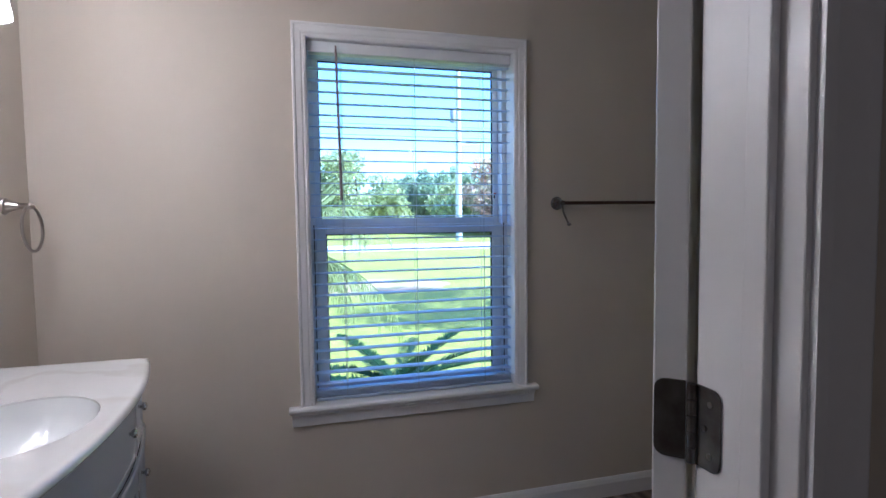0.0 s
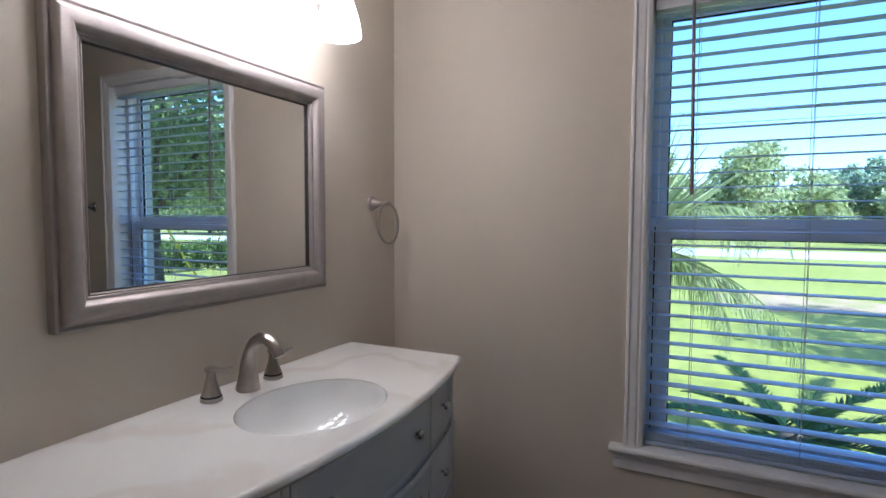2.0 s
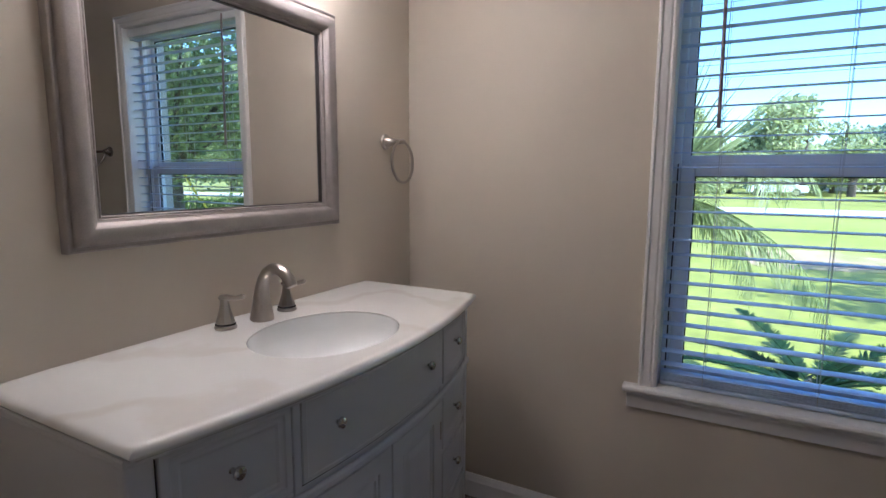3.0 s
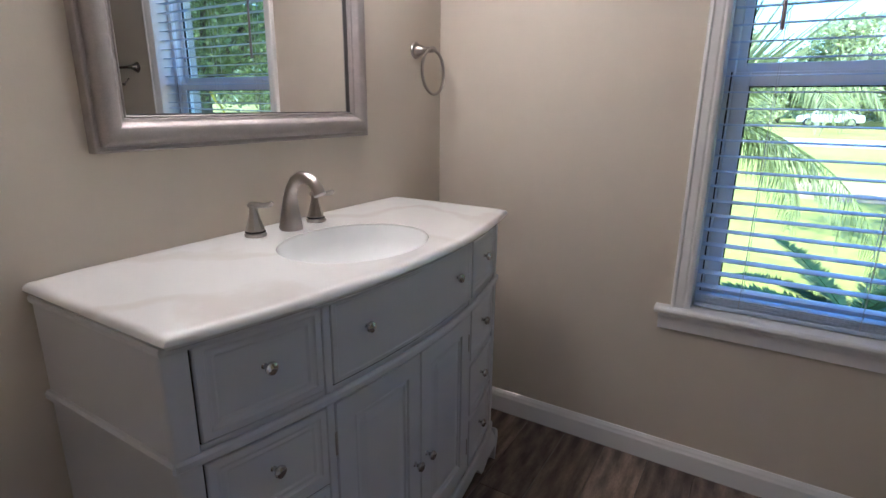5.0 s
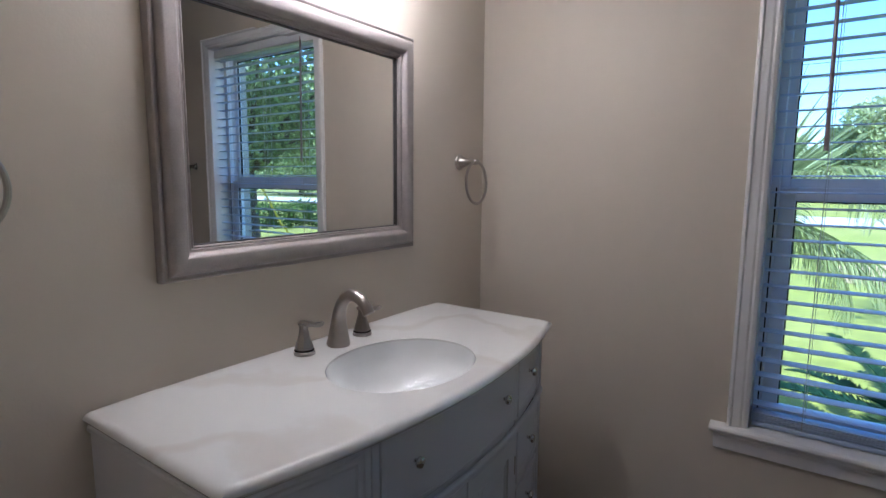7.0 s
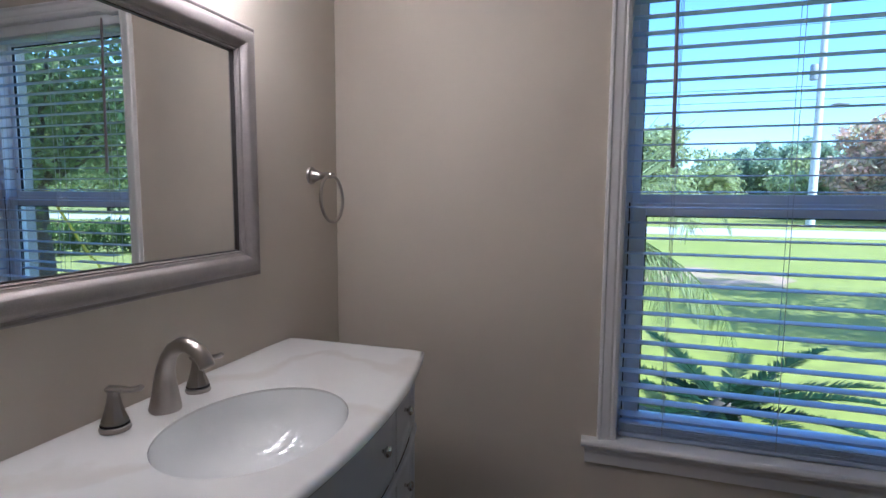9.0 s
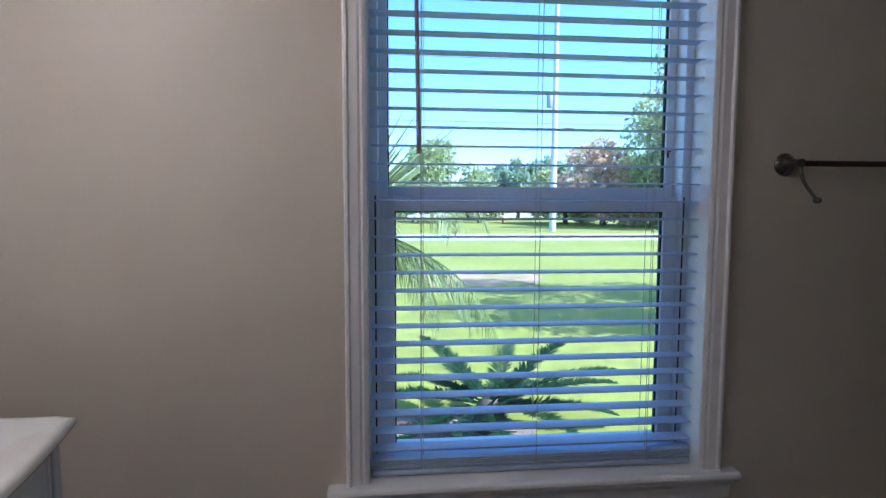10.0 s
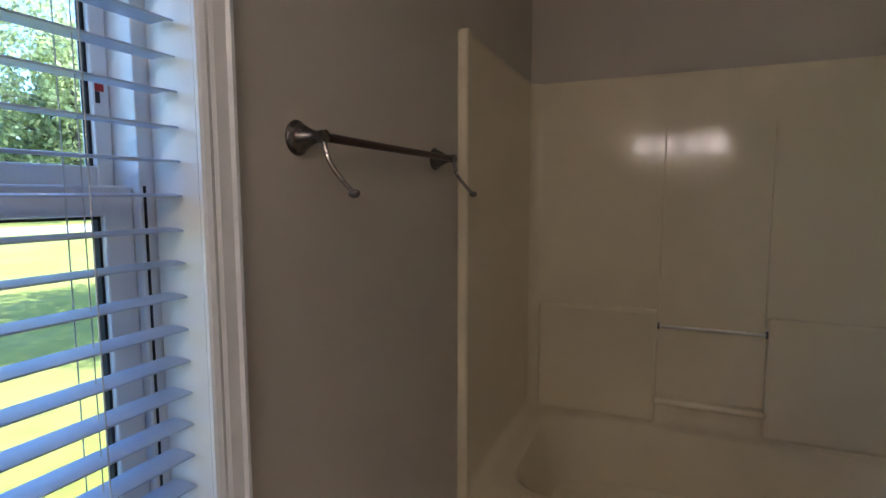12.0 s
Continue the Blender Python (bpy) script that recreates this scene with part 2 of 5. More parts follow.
def ring_frame(bm, profile, u0, u1, w0, w1, put):
    """A mitred frame: profile of (inset, height) swept round the rectangle u0..u1, w0..w1; put maps (u, w, h)."""
    corners = ((u0, w0, 1, 1), (u1, w0, -1, 1), (u1, w1, -1, -1), (u0, w1, 1, -1))
    rings = [[bm.verts.new(put(u + du * i, w + dw * i, h)) for i, h in profile] for u, w, du, dw in corners]
    k = len(profile)
    for c in range(4):
        r0, r1 = rings[c], rings[(c + 1) % 4]
        for i in range(k):
            bm.faces.new((r0[i], r0[(i + 1) % k], r1[(i + 1) % k], r1[i]))
    return bm


# ---- setting ----
def setting():
    t = 0.14
    yo = YN + t
    o = 0.0125
    b = boxes((-0.12, WX0 - o, YN, yo, -0.02, CEIL), (WX1 + o, XE + 0.12, YN, yo, -0.02, CEIL), (WX0 - o, WX1 + o, YN, yo, -0.02, WZ0 - 0.025), (WX0 - o, WX1 + o, YN, yo, WZ1 + o, CEIL))
    obj("wall_north", b, WALL, kind="structure", label="greige painted wall with the window")
    obj("wall_west", boxes((-0.12, 0, YS1, YN, -0.02, CEIL)), WALL, kind="structure", label="greige painted wall behind the vanity")
    obj("wall_east", boxes((XE, XE + 0.12, YS1, YN, -0.02, CEIL)), WALL, kind="structure", label="greige painted wall above the tub")
    obj("wall_south", boxes((-0.12, DX0 - 0.02, YS0, YS1, -0.02, CEIL), (DX1 + 0.02, XE + 0.12, YS0, YS1, -0.02, CEIL), (DX0 - 0.02, DX1 + 0.02, YS0, YS1, DZ + 0.02, CEIL)),
        WALL, kind="structure", label="greige painted wall with the doorway")
    obj("wall_tub_end", boxes((2.77, XE, YS1, 0.925, 0, CEIL)), WALL, kind="structure", label="greige painted wall at the end of the tub")
    obj("hall_wall", boxes((-0.9, -0.8, -1.6, YS0, 0, CEIL), (2.4, 2.5, -1.6, YS0, 0, CEIL), (-0.8, 2.4, -1.7, -1.6, 0, CEIL), (-0.9, -0.12, YS0, YS1, 0, CEIL)),
        HALLWALL, kind="structure", label="dim painted hall wall")
    obj("ceiling", boxes((-0.12, XE + 0.12, YS0, yo, CEIL, CEIL + 0.1), (-0.9, 2.5, -1.7, YS0, CEIL, CEIL + 0.1)), CEILING, kind="structure", label="matt white ceiling")
    # roof overhang outside
    obj("roof", boxes((-5.0, 8.0, yo, yo + 0.18, CEIL + 0.02, CEIL + 0.18), (-5, 8, -2.0, yo, CEIL + 0.12, CEIL + 0.3)), TRIM, kind="structure", label="white painted roof overhang")
    obj("facade", boxes((-5, WX0 - 0.013, yo + 0.001, yo + 0.10, GROUND - 0.1, CEIL), (WX1 + 0.013, 8, yo + 0.001, yo + 0.10, GROUND - 0.1, CEIL),
                        (WX0 - 0.013, WX1 + 0.013, yo + 0.001, yo + 0.10, GROUND - 0.1, WZ0 - 0.04)), FOUNDATION, kind="structure", label="tan stucco outer wall")


def skirting():
    prof = [(0, 0), (-0.014, 0), (-0.014, 0.066), (-0.011, 0.074), (-0.009, 0.082), (-0.004, 0.093), (0, 0.093)]
    n = run_x([(YN + y, z) for y, z in prof], 0.0, 2.768)
    obj("baseboard", n, TRIM, kind="structure", label="white painted baseboard")
    w = sweep_y([(-y, z) for y, z in prof], YS1, 1.036)
    obj("baseboard", w, TRIM, kind="structure", label="white painted baseboard")
    w = sweep_y([(-y, z) for y, z in prof], 2.144, YN - 0.014)
    obj("baseboard", w, TRIM, kind="structure", label="white painted baseboard")


def casing():
    """Window casing, stool and apron."""
    prof = [(0.0, 0.0), (0.0, 0.017), (0.004, 0.021), (0.010, 0.021), (0.014, 0.016), (0.034, 0.014), (0.040, 0.011), (0.046, 0.012), (0.053, 0.009), (0.057, 0.006), (0.057, 0.0)]
    cw = 0.057
    x0, x1, z1 = WX0 - cw, WX1 + cw, WZ1 + cw
    bm = bmesh.new()
    pts = [(x0, WZ0, 1, 0), (x0, z1, 1, -1), (x1, z1, -1, -1), (x1, WZ0, -1, 0)]
    rings = [[bm.verts.new((x + dx * i, YN - h, z + dz * i)) for i, h in prof] for x, z, dx, dz in pts]
    k = len(prof)
    for r0, r1 in zip(rings, rings[1:]):
        for i in range(k):
            bm.faces.new((r0[i], r0[(i + 1) % k], r1[(i + 1) % k], r1[i]))
    bm.faces.new(rings[0])
    bm.faces.new(rings[-1])
    win = tagged(thing("window_1", (0, 0, 0)), kind="structure", label="white vinyl window with painted wood trim", category="window")
    part("window_casing", bm, TRIM, win)
    # jamb boards
    yj = YN + 0.085
    part("window_frame", boxes((WX0 - 0.012, WX0, YN + 0.0005, yj, WZ0, WZ1), (WX1, WX1 + 0.012, YN + 0.0005, yj, WZ0, WZ1), (WX0 - 0.012, WX1 + 0.012, YN + 0.0005, yj, WZ1, WZ1 + 0.012)), TRIM, win)
    s = run_x([(YN + 0.085, WZ0 - 0.024), (YN + 0.085, WZ0), (YN - 0.030, WZ0), (YN - 0.037, WZ0 - 0.005), (YN - 0.039, WZ0 - 0.012), (YN - 0.037, WZ0 - 0.019), (YN - 0.030, WZ0 - 0.024)], x0 - 0.046, x1 + 0.046)
    part("window_sill", s, TRIM, win, bevel=0.002)
    s = run_x([(YN, WZ0 - 0.082), (YN, WZ0 - 0.024), (YN - 0.026, WZ0 - 0.024), (YN - 0.025, WZ0 - 0.032), (YN - 0.016, WZ0 - 0.042), (YN - 0.013, WZ0 - 0.050), (YN - 0.010, WZ0 - 0.082)], x0 - 0.034, x1 + 0.034)
    part("apron", s, TRIM, win, bevel=0.0015)
    # vinyl frame: outer, upper sash behind, lower sash in front
    ya = YN + 0.087
    yl, yu = YN + 0.10, YN + 0.135
    gx0, gx1 = WX0 + 0.022, WX1 - 0.022
    part("outer_frame", boxes((WX0 - 0.012, gx0, ya, ya + 0.085, WZ0 - 0.02, WZ1 + 0.01), (gx1, WX1 + 0.012, ya, ya + 0.085, WZ0 - 0.02, WZ1 + 0.01),
                              (gx0, gx1, ya, ya + 0.085, WZ1 - 0.018, WZ1 + 0.01), (gx0, gx1, ya, ya + 0.085, WZ0 - 0.02, WZ0 + 0.012)), VINYL, win, bevel=0.002)
    low_t, low_b = 1.318, WZ0 + 0.014
    up_b = 1.30

    def sash(name, y0, y1, b0, t0, lowrail, toprail, side):
        sh = thing(name, (0, 0, 0))
        sh.parent = win
        a0, a1 = gx0 + 0.001, gx1 - 0.001
        part("stile", boxes((a0, a0 + side, y0, y1, b0, t0)), VINYL, sh, bevel=0.003)
        part("stile", boxes((a1 - side, a1, y0, y1, b0, t0)), VINYL, sh, bevel=0.003)
        part("rail", boxes((a0 + side, a1 - side, y0, y1, b0, b0 + lowrail)), VINYL, sh, bevel=0.003)
        part("rail", boxes((a0 + side, a1 - side, y0 - (0.006 if name == "lower_sash" else 0), y1, t0 - toprail, t0)), VINYL, sh, bevel=0.003)
        part("gasket", boxes((a0 + side, a0 + side + 0.004, y0 + 0.008, y0 + 0.018, b0 + lowrail, t0 - toprail), (a1 - side - 0.004, a1 - side, y0 + 0.008, y0 + 0.018, b0 + lowrail, t0 - toprail),
                             (a0 + side, a1 - side, y0 + 0.008, y0 + 0.018, t0 - toprail - 0.004, t0 - toprail)), GAP, sh)
        g = boxes((a0 + side, a1 - side, y0 + 0.012, y0 + 0.014, b0 + lowrail, t0 - toprail))
        p = part("pane", g, GLASS, sh)
        p.visible_shadow = False

    sash("lower_sash", yl, yl + 0.030, low_b, low_t, 0.040, 0.040, 0.042)
    sash("upper_sash", yl + 0.034, yl + 0.062, up_b, WZ1 - 0.018, 0.045, 0.028, 0.024)
    part("track_groove", boxes((gx0 - 0.009, gx0 - 0.005, ya - 0.001, ya + 0.004, WZ0 + 0.01, low_t), (gx1 + 0.005, gx1 + 0.009, ya - 0.001, ya + 0.004, WZ0 + 0.01, low_t)), GAP, win)
    # red sticker on the frame
    RED = material("red_sticker", (0.45, 0.03, 0.03), 0.5)
    BLK = material("black_print", (0.03, 0.03, 0.03), 0.5)
    part("sticker", boxes((1.787, 1.799, yu - 0.0022, yu - 0.0012, 1.446, 1.456)), RED, win, "small red sticker")
    part("sticker", boxes((1.787, 1.793, yu - 0.0022, yu - 0.0012, 1.430, 1.4455)), BLK, win, "small black sticker")


# ---- doorway ----
def doorway():
    d = tagged(thing("door_1", (0, 0, 0)), kind="structure", label="white painted interior door standing open on dark hinges", category="door")
    part("jamb", boxes((DX1, DX1 + 0.02, YS0 - 0.001, YS1 + 0.001, 0, DZ + 0.02), (DX0 - 0.02, DX0, YS0 - 0.001, YS1 + 0.001, 0, DZ + 0.02), (DX0, DX1, YS0 - 0.001, YS1 + 0.001, DZ, DZ + 0.02)), TRIM, d, bevel=0.002)
    ys = YS1 - 0.066
    part("stop", boxes((DX1 - 0.011, DX1, YS0 + 0.028, ys, 0, DZ), (DX0, DX0 + 0.011, YS0 + 0.028, ys, 0, DZ), (DX0 + 0.011, DX1 - 0.011, YS0 + 0.028, ys, DZ - 0.011, DZ)), TRIM, d, bevel=0.002)
    prof = [(0, 0), (0, 0.009), (0.01, 0.012), (0.04, 0.016), (0.050, 0.018), (0.057, 0.014), (0.057, 0)]
    for y, s in ((YS0, -1), (YS1, 1)):
        bm = bmesh.new()
        x0, x1, z1 = DX0 - 0.006, DX1 + 0.006, DZ + 0.006
        pts = [(x0, 0, -1, 0), (x0, z1, -1, 1), (x1, z1, 1, 1), (x1, 0, 1, 0)]
        rings = [[bm.verts.new((x + dx * i, y + s * h, z + dz * i)) for i, h in prof] for x, z, dx, dz in pts]
        for r0, r1 in zip(rings, rings[1:]):
            for i in range(len(prof)):
                bm.faces.new((r0[i], r0[(i + 1) % len(prof)], r1[(i + 1) % len(prof)], r1[i]))
        bm.faces.new(rings[0])
        bm.faces.new(rings[-1])
        part("door_casing", bm, TRIM, d)
    # leaf, turned about the hinge pin
    w, th, open_ = 0.757, 0.035, 135.0
    pin = (DX1 - 0.001, YS1 + 0.007)

    def put(ob):
        ob.matrix_local = pose(pin[0], pin[1], 0, 0, 0, -open_)

    bm = boxes((-w, -0.003, -0.007 - th, -0.007, 0.012, DZ - 0.004))
    leaf = part("leaf", bm, TRIM, d, bevel=0.002)
    put(leaf)
    bm = bmesh.new()
    for x0, x1 in ((-w + 0.11, -w / 2 - 0.05), (-w / 2 + 0.05, -0.11)):
        for z0, z1 in ((0.24, 0.86), (1.02, 1.62), (1.72, DZ - 0.12)):
            ring_frame(bm, [(0, 0), (0.012, 0.004), (0.02, 0.0), (0.02, -0.001), (0, -0.001)], x0, x1, z0, z1, lambda u, v, h: (u, -0.007 + h, v))
            ring_frame(bm, [(0, 0), (0.012, 0.004), (0.02, 0.0), (0.02, -0.001), (0, -0.001)], x0, x1, z0, z1, lambda u, v, h: (u, -0.007 - th - h, v))
    put(part("panel_moulding", bm, TRIM, d))
    for zc in (0.28, 1.115, 1.82):
        h = thing("hinge", (0, 0, 0))
        h.parent = d
        bm = bmesh.new()
        z0, z1 = zc - 0.0445, zc + 0.0445

        def leafplate(width, r=0.012):
            pts = [(0, z0), (width - r, z0)] + [(width - r + r * math.sin(t), z0 + r - r * math.cos(t)) for t in (0.4, 0.8, 1.2, 1.57)]
            pts += [(width - r + r * math.cos(t), z1 - r + r * math.sin(t)) for t in (0.0, 0.4, 0.8, 1.2)] + [(width - r, z1), (0, z1)]
            return pts
        # on the jamb
        pts = leafplate(0.033)
        vs = [[bm.verts.new((DX1 - 0.0005 - dx, YS1 - 0.0005 - u, z)) for u, z in pts] for dx in (0, 0.002)]
        n = len(pts)
        for i in range(n):
            bm.faces.new((vs[0][i], vs[0][(i + 1) % n], vs[1][(i + 1) % n], vs[1][i]))
        bm.faces.new(vs[0]), bm.faces.new(vs[1])
        part("hinge_plate", bm, DARKMETAL, h)
        bm = bmesh.new()
        vs = [[bm.verts.new((-0.0025 + dx, -0.0075 - u, z)) for u, z in pts] for dx in (0, 0.002)]
        for i in range(n):
            bm.faces.new((vs[0][i], vs[0][(i + 1) % n], vs[1][(i + 1) % n], vs[1][i]))
        bm.faces.new(vs[0]), bm.faces.new(vs[1])
        o = part("hinge_plate", bm, DARKMETAL, h)
        put(o)
        bm = bmesh.new()
        for k in range(5):
            lathe([(0.0055, z0 + k * 0.0178 + 0.0006), (0.0055, z0 + (k + 1) * 0.0178 - 0.0006)], 12, at=(pin[0] - 0.004, pin[1] - 0.003, 0), bm=bm)
        part("knuckle", bm, DARKMETAL, h, smooth=False)
        bm = bmesh.new()
        for dz, u in ((-0.028, 0.02), (0, 0.012), (0.028, 0.02)):
            lathe([(0.0035, 0), (0.0035, 0.0008)], 10, axis="x", at=(DX1 - 0.0036, YS1 - u, zc + dz), bm=bm)
        part("screws", bm, NICKEL, h)


# ---- blinds ----
def blinds():
    b = thing("window_blind", (1.395, YN + 0.045, WZ1), label="white faux-wood horizontal blind, lowered with open slats", category="blind")
    ox, oy, oz = b.location
    x0, x1 = WX0 + 0.006, WX1 - 0.006
    ycen = YN + 0.047
    # head rail with valance
    part("head_rail", boxes((x0 - ox, x1 - ox, 0.0 - 0.022, 0.030, -0.045, -0.002)), VINYL, b, bevel=0.002)
    top, bottom = WZ1 - 0.058, WZ0 + 0.024
    n = 30
    pitch = (top - bottom) / n
    half = 0.0215
    nseg = 6
    bm = bmesh.new()
    rows = []
    for sx in (x0 - 1.395, x1 - 1.395):
        ring = []
        for k in range(nseg + 1):
            u = -1 + 2 * k / nseg
            ring.append(bm.verts.new((sx, u * half, 0.0018 * (1 - u * u) + 0.0012)))
        for k in range(nseg, -1, -1):
            u = -1 + 2 * k / nseg
            ring.append(bm.verts.new((sx, u * half, 0.0018 * (1 - u * u) - 0.0012)))
        rows.append(ring)
    m = len(rows[0])
    for i in range(m):
        bm.faces.new((rows[0][i], rows[0][(i + 1) % m], rows[1][(i + 1) % m], rows[1][i]))
    bm.faces.new(rows[0]), bm.faces.new(rows[1])
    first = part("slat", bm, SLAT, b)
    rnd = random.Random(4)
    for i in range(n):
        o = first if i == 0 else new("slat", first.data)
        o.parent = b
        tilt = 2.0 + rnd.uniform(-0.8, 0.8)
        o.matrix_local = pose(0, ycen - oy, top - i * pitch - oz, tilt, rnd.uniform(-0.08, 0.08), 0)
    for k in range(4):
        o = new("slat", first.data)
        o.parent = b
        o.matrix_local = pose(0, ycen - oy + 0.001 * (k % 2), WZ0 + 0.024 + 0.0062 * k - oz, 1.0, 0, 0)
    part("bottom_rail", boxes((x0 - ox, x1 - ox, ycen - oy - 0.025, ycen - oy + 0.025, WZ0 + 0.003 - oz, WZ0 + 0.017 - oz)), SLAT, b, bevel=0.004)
    for k, x in enumerate((1.09, 1.395, 1.70)):
        for dx, dy, r in ((0, -half - 0.001, 0.0009), (0, half + 0.001, 0.0009), (0.006, 0, 0.0008)):
            part("ladder_cord", tube([(x - ox + dx, ycen - oy + dy, WZ0 + 0.01 - oz), (x - ox + dx, ycen - oy + dy, -0.03)], r, 5), CORD, b)
    bm = tube([(1.072 - ox, YN + 0.012 - oy, -0.02), (1.073 - ox, YN + 0.012 - oy, -0.05), (1.082 - ox, YN + 0.009 - oy, 1.420 - oz)], [0.003, 0.005, 0.0058], 8)
    part("wand", bm, WAND, b, "dark grey tilt wand")


# ---- vanity ----
VY0, VY1 = YC - 0.549, YC + 0.549
TOPZ = 0.905


def face(y):
    d = y - YC
    return 0.466 - 0.26 * d * d


def panel_bm(y0, y1, z0, z1, style, off=0.0, n=10):
    """A drawer or door front that follows the bow."""
    bm = bmesh.new()
    t = 0.018
    if style == "drawer":
        prof = [(0.0, t - 0.003), (0.002, t - 0.0005), (0.014, t), (0.017, t - 0.0025), (0.021, t - 0.0035), (0.027, t - 0.003), (0.032, t - 0.005), (0.035, t - 0.005)]
    elif style == "false":
        prof = [(0.0, t - 0.003), (0.0015, t - 0.001), (0.010, t), (0.012, t - 0.001), (0.015, t - 0.001)]
    else:
        prof = [(0.0, t - 0.004), (0.002, t), (0.046, t), (0.048, t - 0.006), (0.053, t - 0.003), (0.057, t - 0.003), (0.060, t - 0.0068), (0.064, t - 0.0068), (0.080, t - 0.003), (0.084, t - 0.0025)]
    rows = []
    inner0, inner1 = y0 + prof[-1][0], y1 - prof[-1][0]
    mids = [inner0 + (inner1 - inner0) * k / n for k in range(1, n)]
    us = [(y0 + i, i) for i, _ in prof] + [(m_, None) for m_ in mids] + [(y1 - i, i) for i, _ in reversed(prof)]
    ws = [(z0 + i, i) for i, _ in prof] + [(z1 - i, i) for i, _ in reversed(prof)]
    hmap = dict(prof)
    last = prof[-1][0]
    grid = []
    for z, iz in ws:
        row = []
        for y, iy in us:
            i = min(last if iy is None else iy, iz)
            row.append(bm.verts.new((face(y) + off + hmap[i], y, z)))
        grid.append(row)
    for r0, r1 in zip(grid, grid[1:]):
        for k in range(len(r0) - 1):
            bm.faces.new((r0[k], r0[k + 1], r1[k + 1], r1[k]))
    # edges back to the carcass
    loop = grid[0] + [r[-1] for r in grid[1:]] + list(reversed(grid[-1][:-1])) + [r[0] for r in reversed(grid[1:-1])]
    back = [bm.verts.new((face(v.co.y) + off, v.co.y, v.co.z)) for v in loop]
    for k in range(len(loop)):
        bm.faces.new((loop[k], loop[(k + 1) % len(loop)], back[(k + 1) % len(loop)], back[k]))
    return bm


def knob(parent, y, z, x):
    bm = lathe([(0.0065, 0), (0.0065, 0.002), (0.0045, 0.004), (0.0042, 0.010), (0.007, 0.013), (0.0115, 0.017), (0.0122, 0.021), (0.0105, 0.0245), (0.006, 0.0265), (0.0015, 0.027)], 20, "x", (x, y, z))
    return part("knob", bm, CHROME, parent, "polished chrome knob", smooth=True)


def vanity():
    v = thing("bathroom_vanity", (0, 0, 0), label="grey painted bow-front vanity cabinet with chrome knobs", category="vanity")
    n = 24
    # carcass: bowed prism
    bm = bmesh.new()
    ys = [VY0 + (VY1 - VY0) * i / n for i in range(n + 1)]
    ztop, zbot = TOPZ - 0.025, 0.10
    f = [[bm.verts.new((face(y), y, z)) for y in ys] for z in (zbot, ztop)]
    bk = [[bm.verts.new((0.004, y, z)) for y in (VY0, VY1)] for z in (zbot, ztop)]
    for k in range(n):
        bm.faces.new((f[0][k], f[0][k + 1], f[1][k + 1], f[1][k]))
    bm.faces.new((bk[0][0], f[0][0], f[1][0], bk[1][0]))
    bm.faces.new((bk[0][1], f[0][-1], f[1][-1], bk[1][1]))
    bm.faces.new((bk[0][0], bk[0][1], bk[1][1], bk[1][0]))
    bm.faces.new([bk[0][0]] + f[0] + [bk[0][1]])
    part("body", bm, GREYCAB, v)
    # corner posts, dividers
    for y0, y1 in ((VY0 - 0.004, VY0 + 0.0355), (VY1 - 0.0355, VY1 + 0.004)):
        bm = sweep_y([(0.0, 0.10), (0.020, 0.10), (0.020, ztop), (0.0, ztop)], y0, y1, face=face, n=3)
        part("corner_post", bm, GREYCAB, v, bevel=0.005)
    for y0 in (YC - 0.2845, YC + 0.2665):
        bm = sweep_y([(0.0, 0.10), (0.016, 0.10), (0.016, ztop), (0.0, ztop)], y0, y0 + 0.018, face=face, n=2)
        part("divider", bm, GREYCAB, v, bevel=0.003)
    # mouldings round front and sides
    def rounded(zc, h, p, name):
        prof = [(0.0, zc - h / 2), (p * 0.6, zc - h / 2), (p, zc - h / 4), (p, zc + h / 4), (p * 0.6, zc + h / 2), (0.0, zc + h / 2)]
        bm = sweep_y([(x + 0.016, z) for x, z in prof], VY0 - 0.004, VY1 + 0.004, face=face, n=n)
        for s, y in ((-1, VY0), (1, VY1)):
            run_x([(y + s * x, z) for x, z in prof], 0.004, face(y) + 0.022, bm)
        part(name, bm, GREYCAB, v)
    rounded(ztop - 0.007, 0.014, 0.006, "top_moulding")
    rounded(0.680, 0.020, 0.010, "middle_moulding")
    rounded(0.135, 0.024, 0.010, "base_moulding")
    # drawers
    dz = [(0.702, 0.871), (0.508, 0.663), (0.332, 0.490), (0.156, 0.314)]
    for bank, (y0, y1) in enumerate(((YC - 0.509, YC - 0.287), (YC + 0.287, YC + 0.509))):
        for z0, z1 in ((0.3165, 0.3295), (0.4925, 0.5055), (0.6890, 0.6990)):
            part("rail", sweep_y([(0.0, z0), (0.013, z0), (0.013, z1), (0.0, z1)], y0 - 0.002, y1 + 0.002, face=face, n=4), GREYCAB, v)
        for z0, z1 in dz:
            d = part("drawer_front", panel_bm(y0, y1, z0, z1, "drawer"), GREYCAB, v)
            knob(d, (y0 + y1) / 2, (z0 + z1) / 2 + 0.008, face((y0 + y1) / 2) + 0.010)
            # near-black filler strip paints the shade in the gap round each drawer
            g = sweep_y([(0.0005, z0 - 0.0025), (0.0115, z0 - 0.0025), (0.0115, z1 + 0.002), (0.0005, z1 + 0.002)], y0 - 0.003, y1 + 0.003, face=face, n=4)
            part("gap_shade", g, GAP, v)
    y0, y1 = YC - 0.265, YC + 0.265
    d = part("drawer_front", panel_bm(y0, y1, 0.703, 0.871, "false", n=20), GREYCAB, v, "wide false drawer front")
    for y in (YC - 0.179, YC + 0.179):
        knob(d, y, 0.795, face(y) + 0.010)
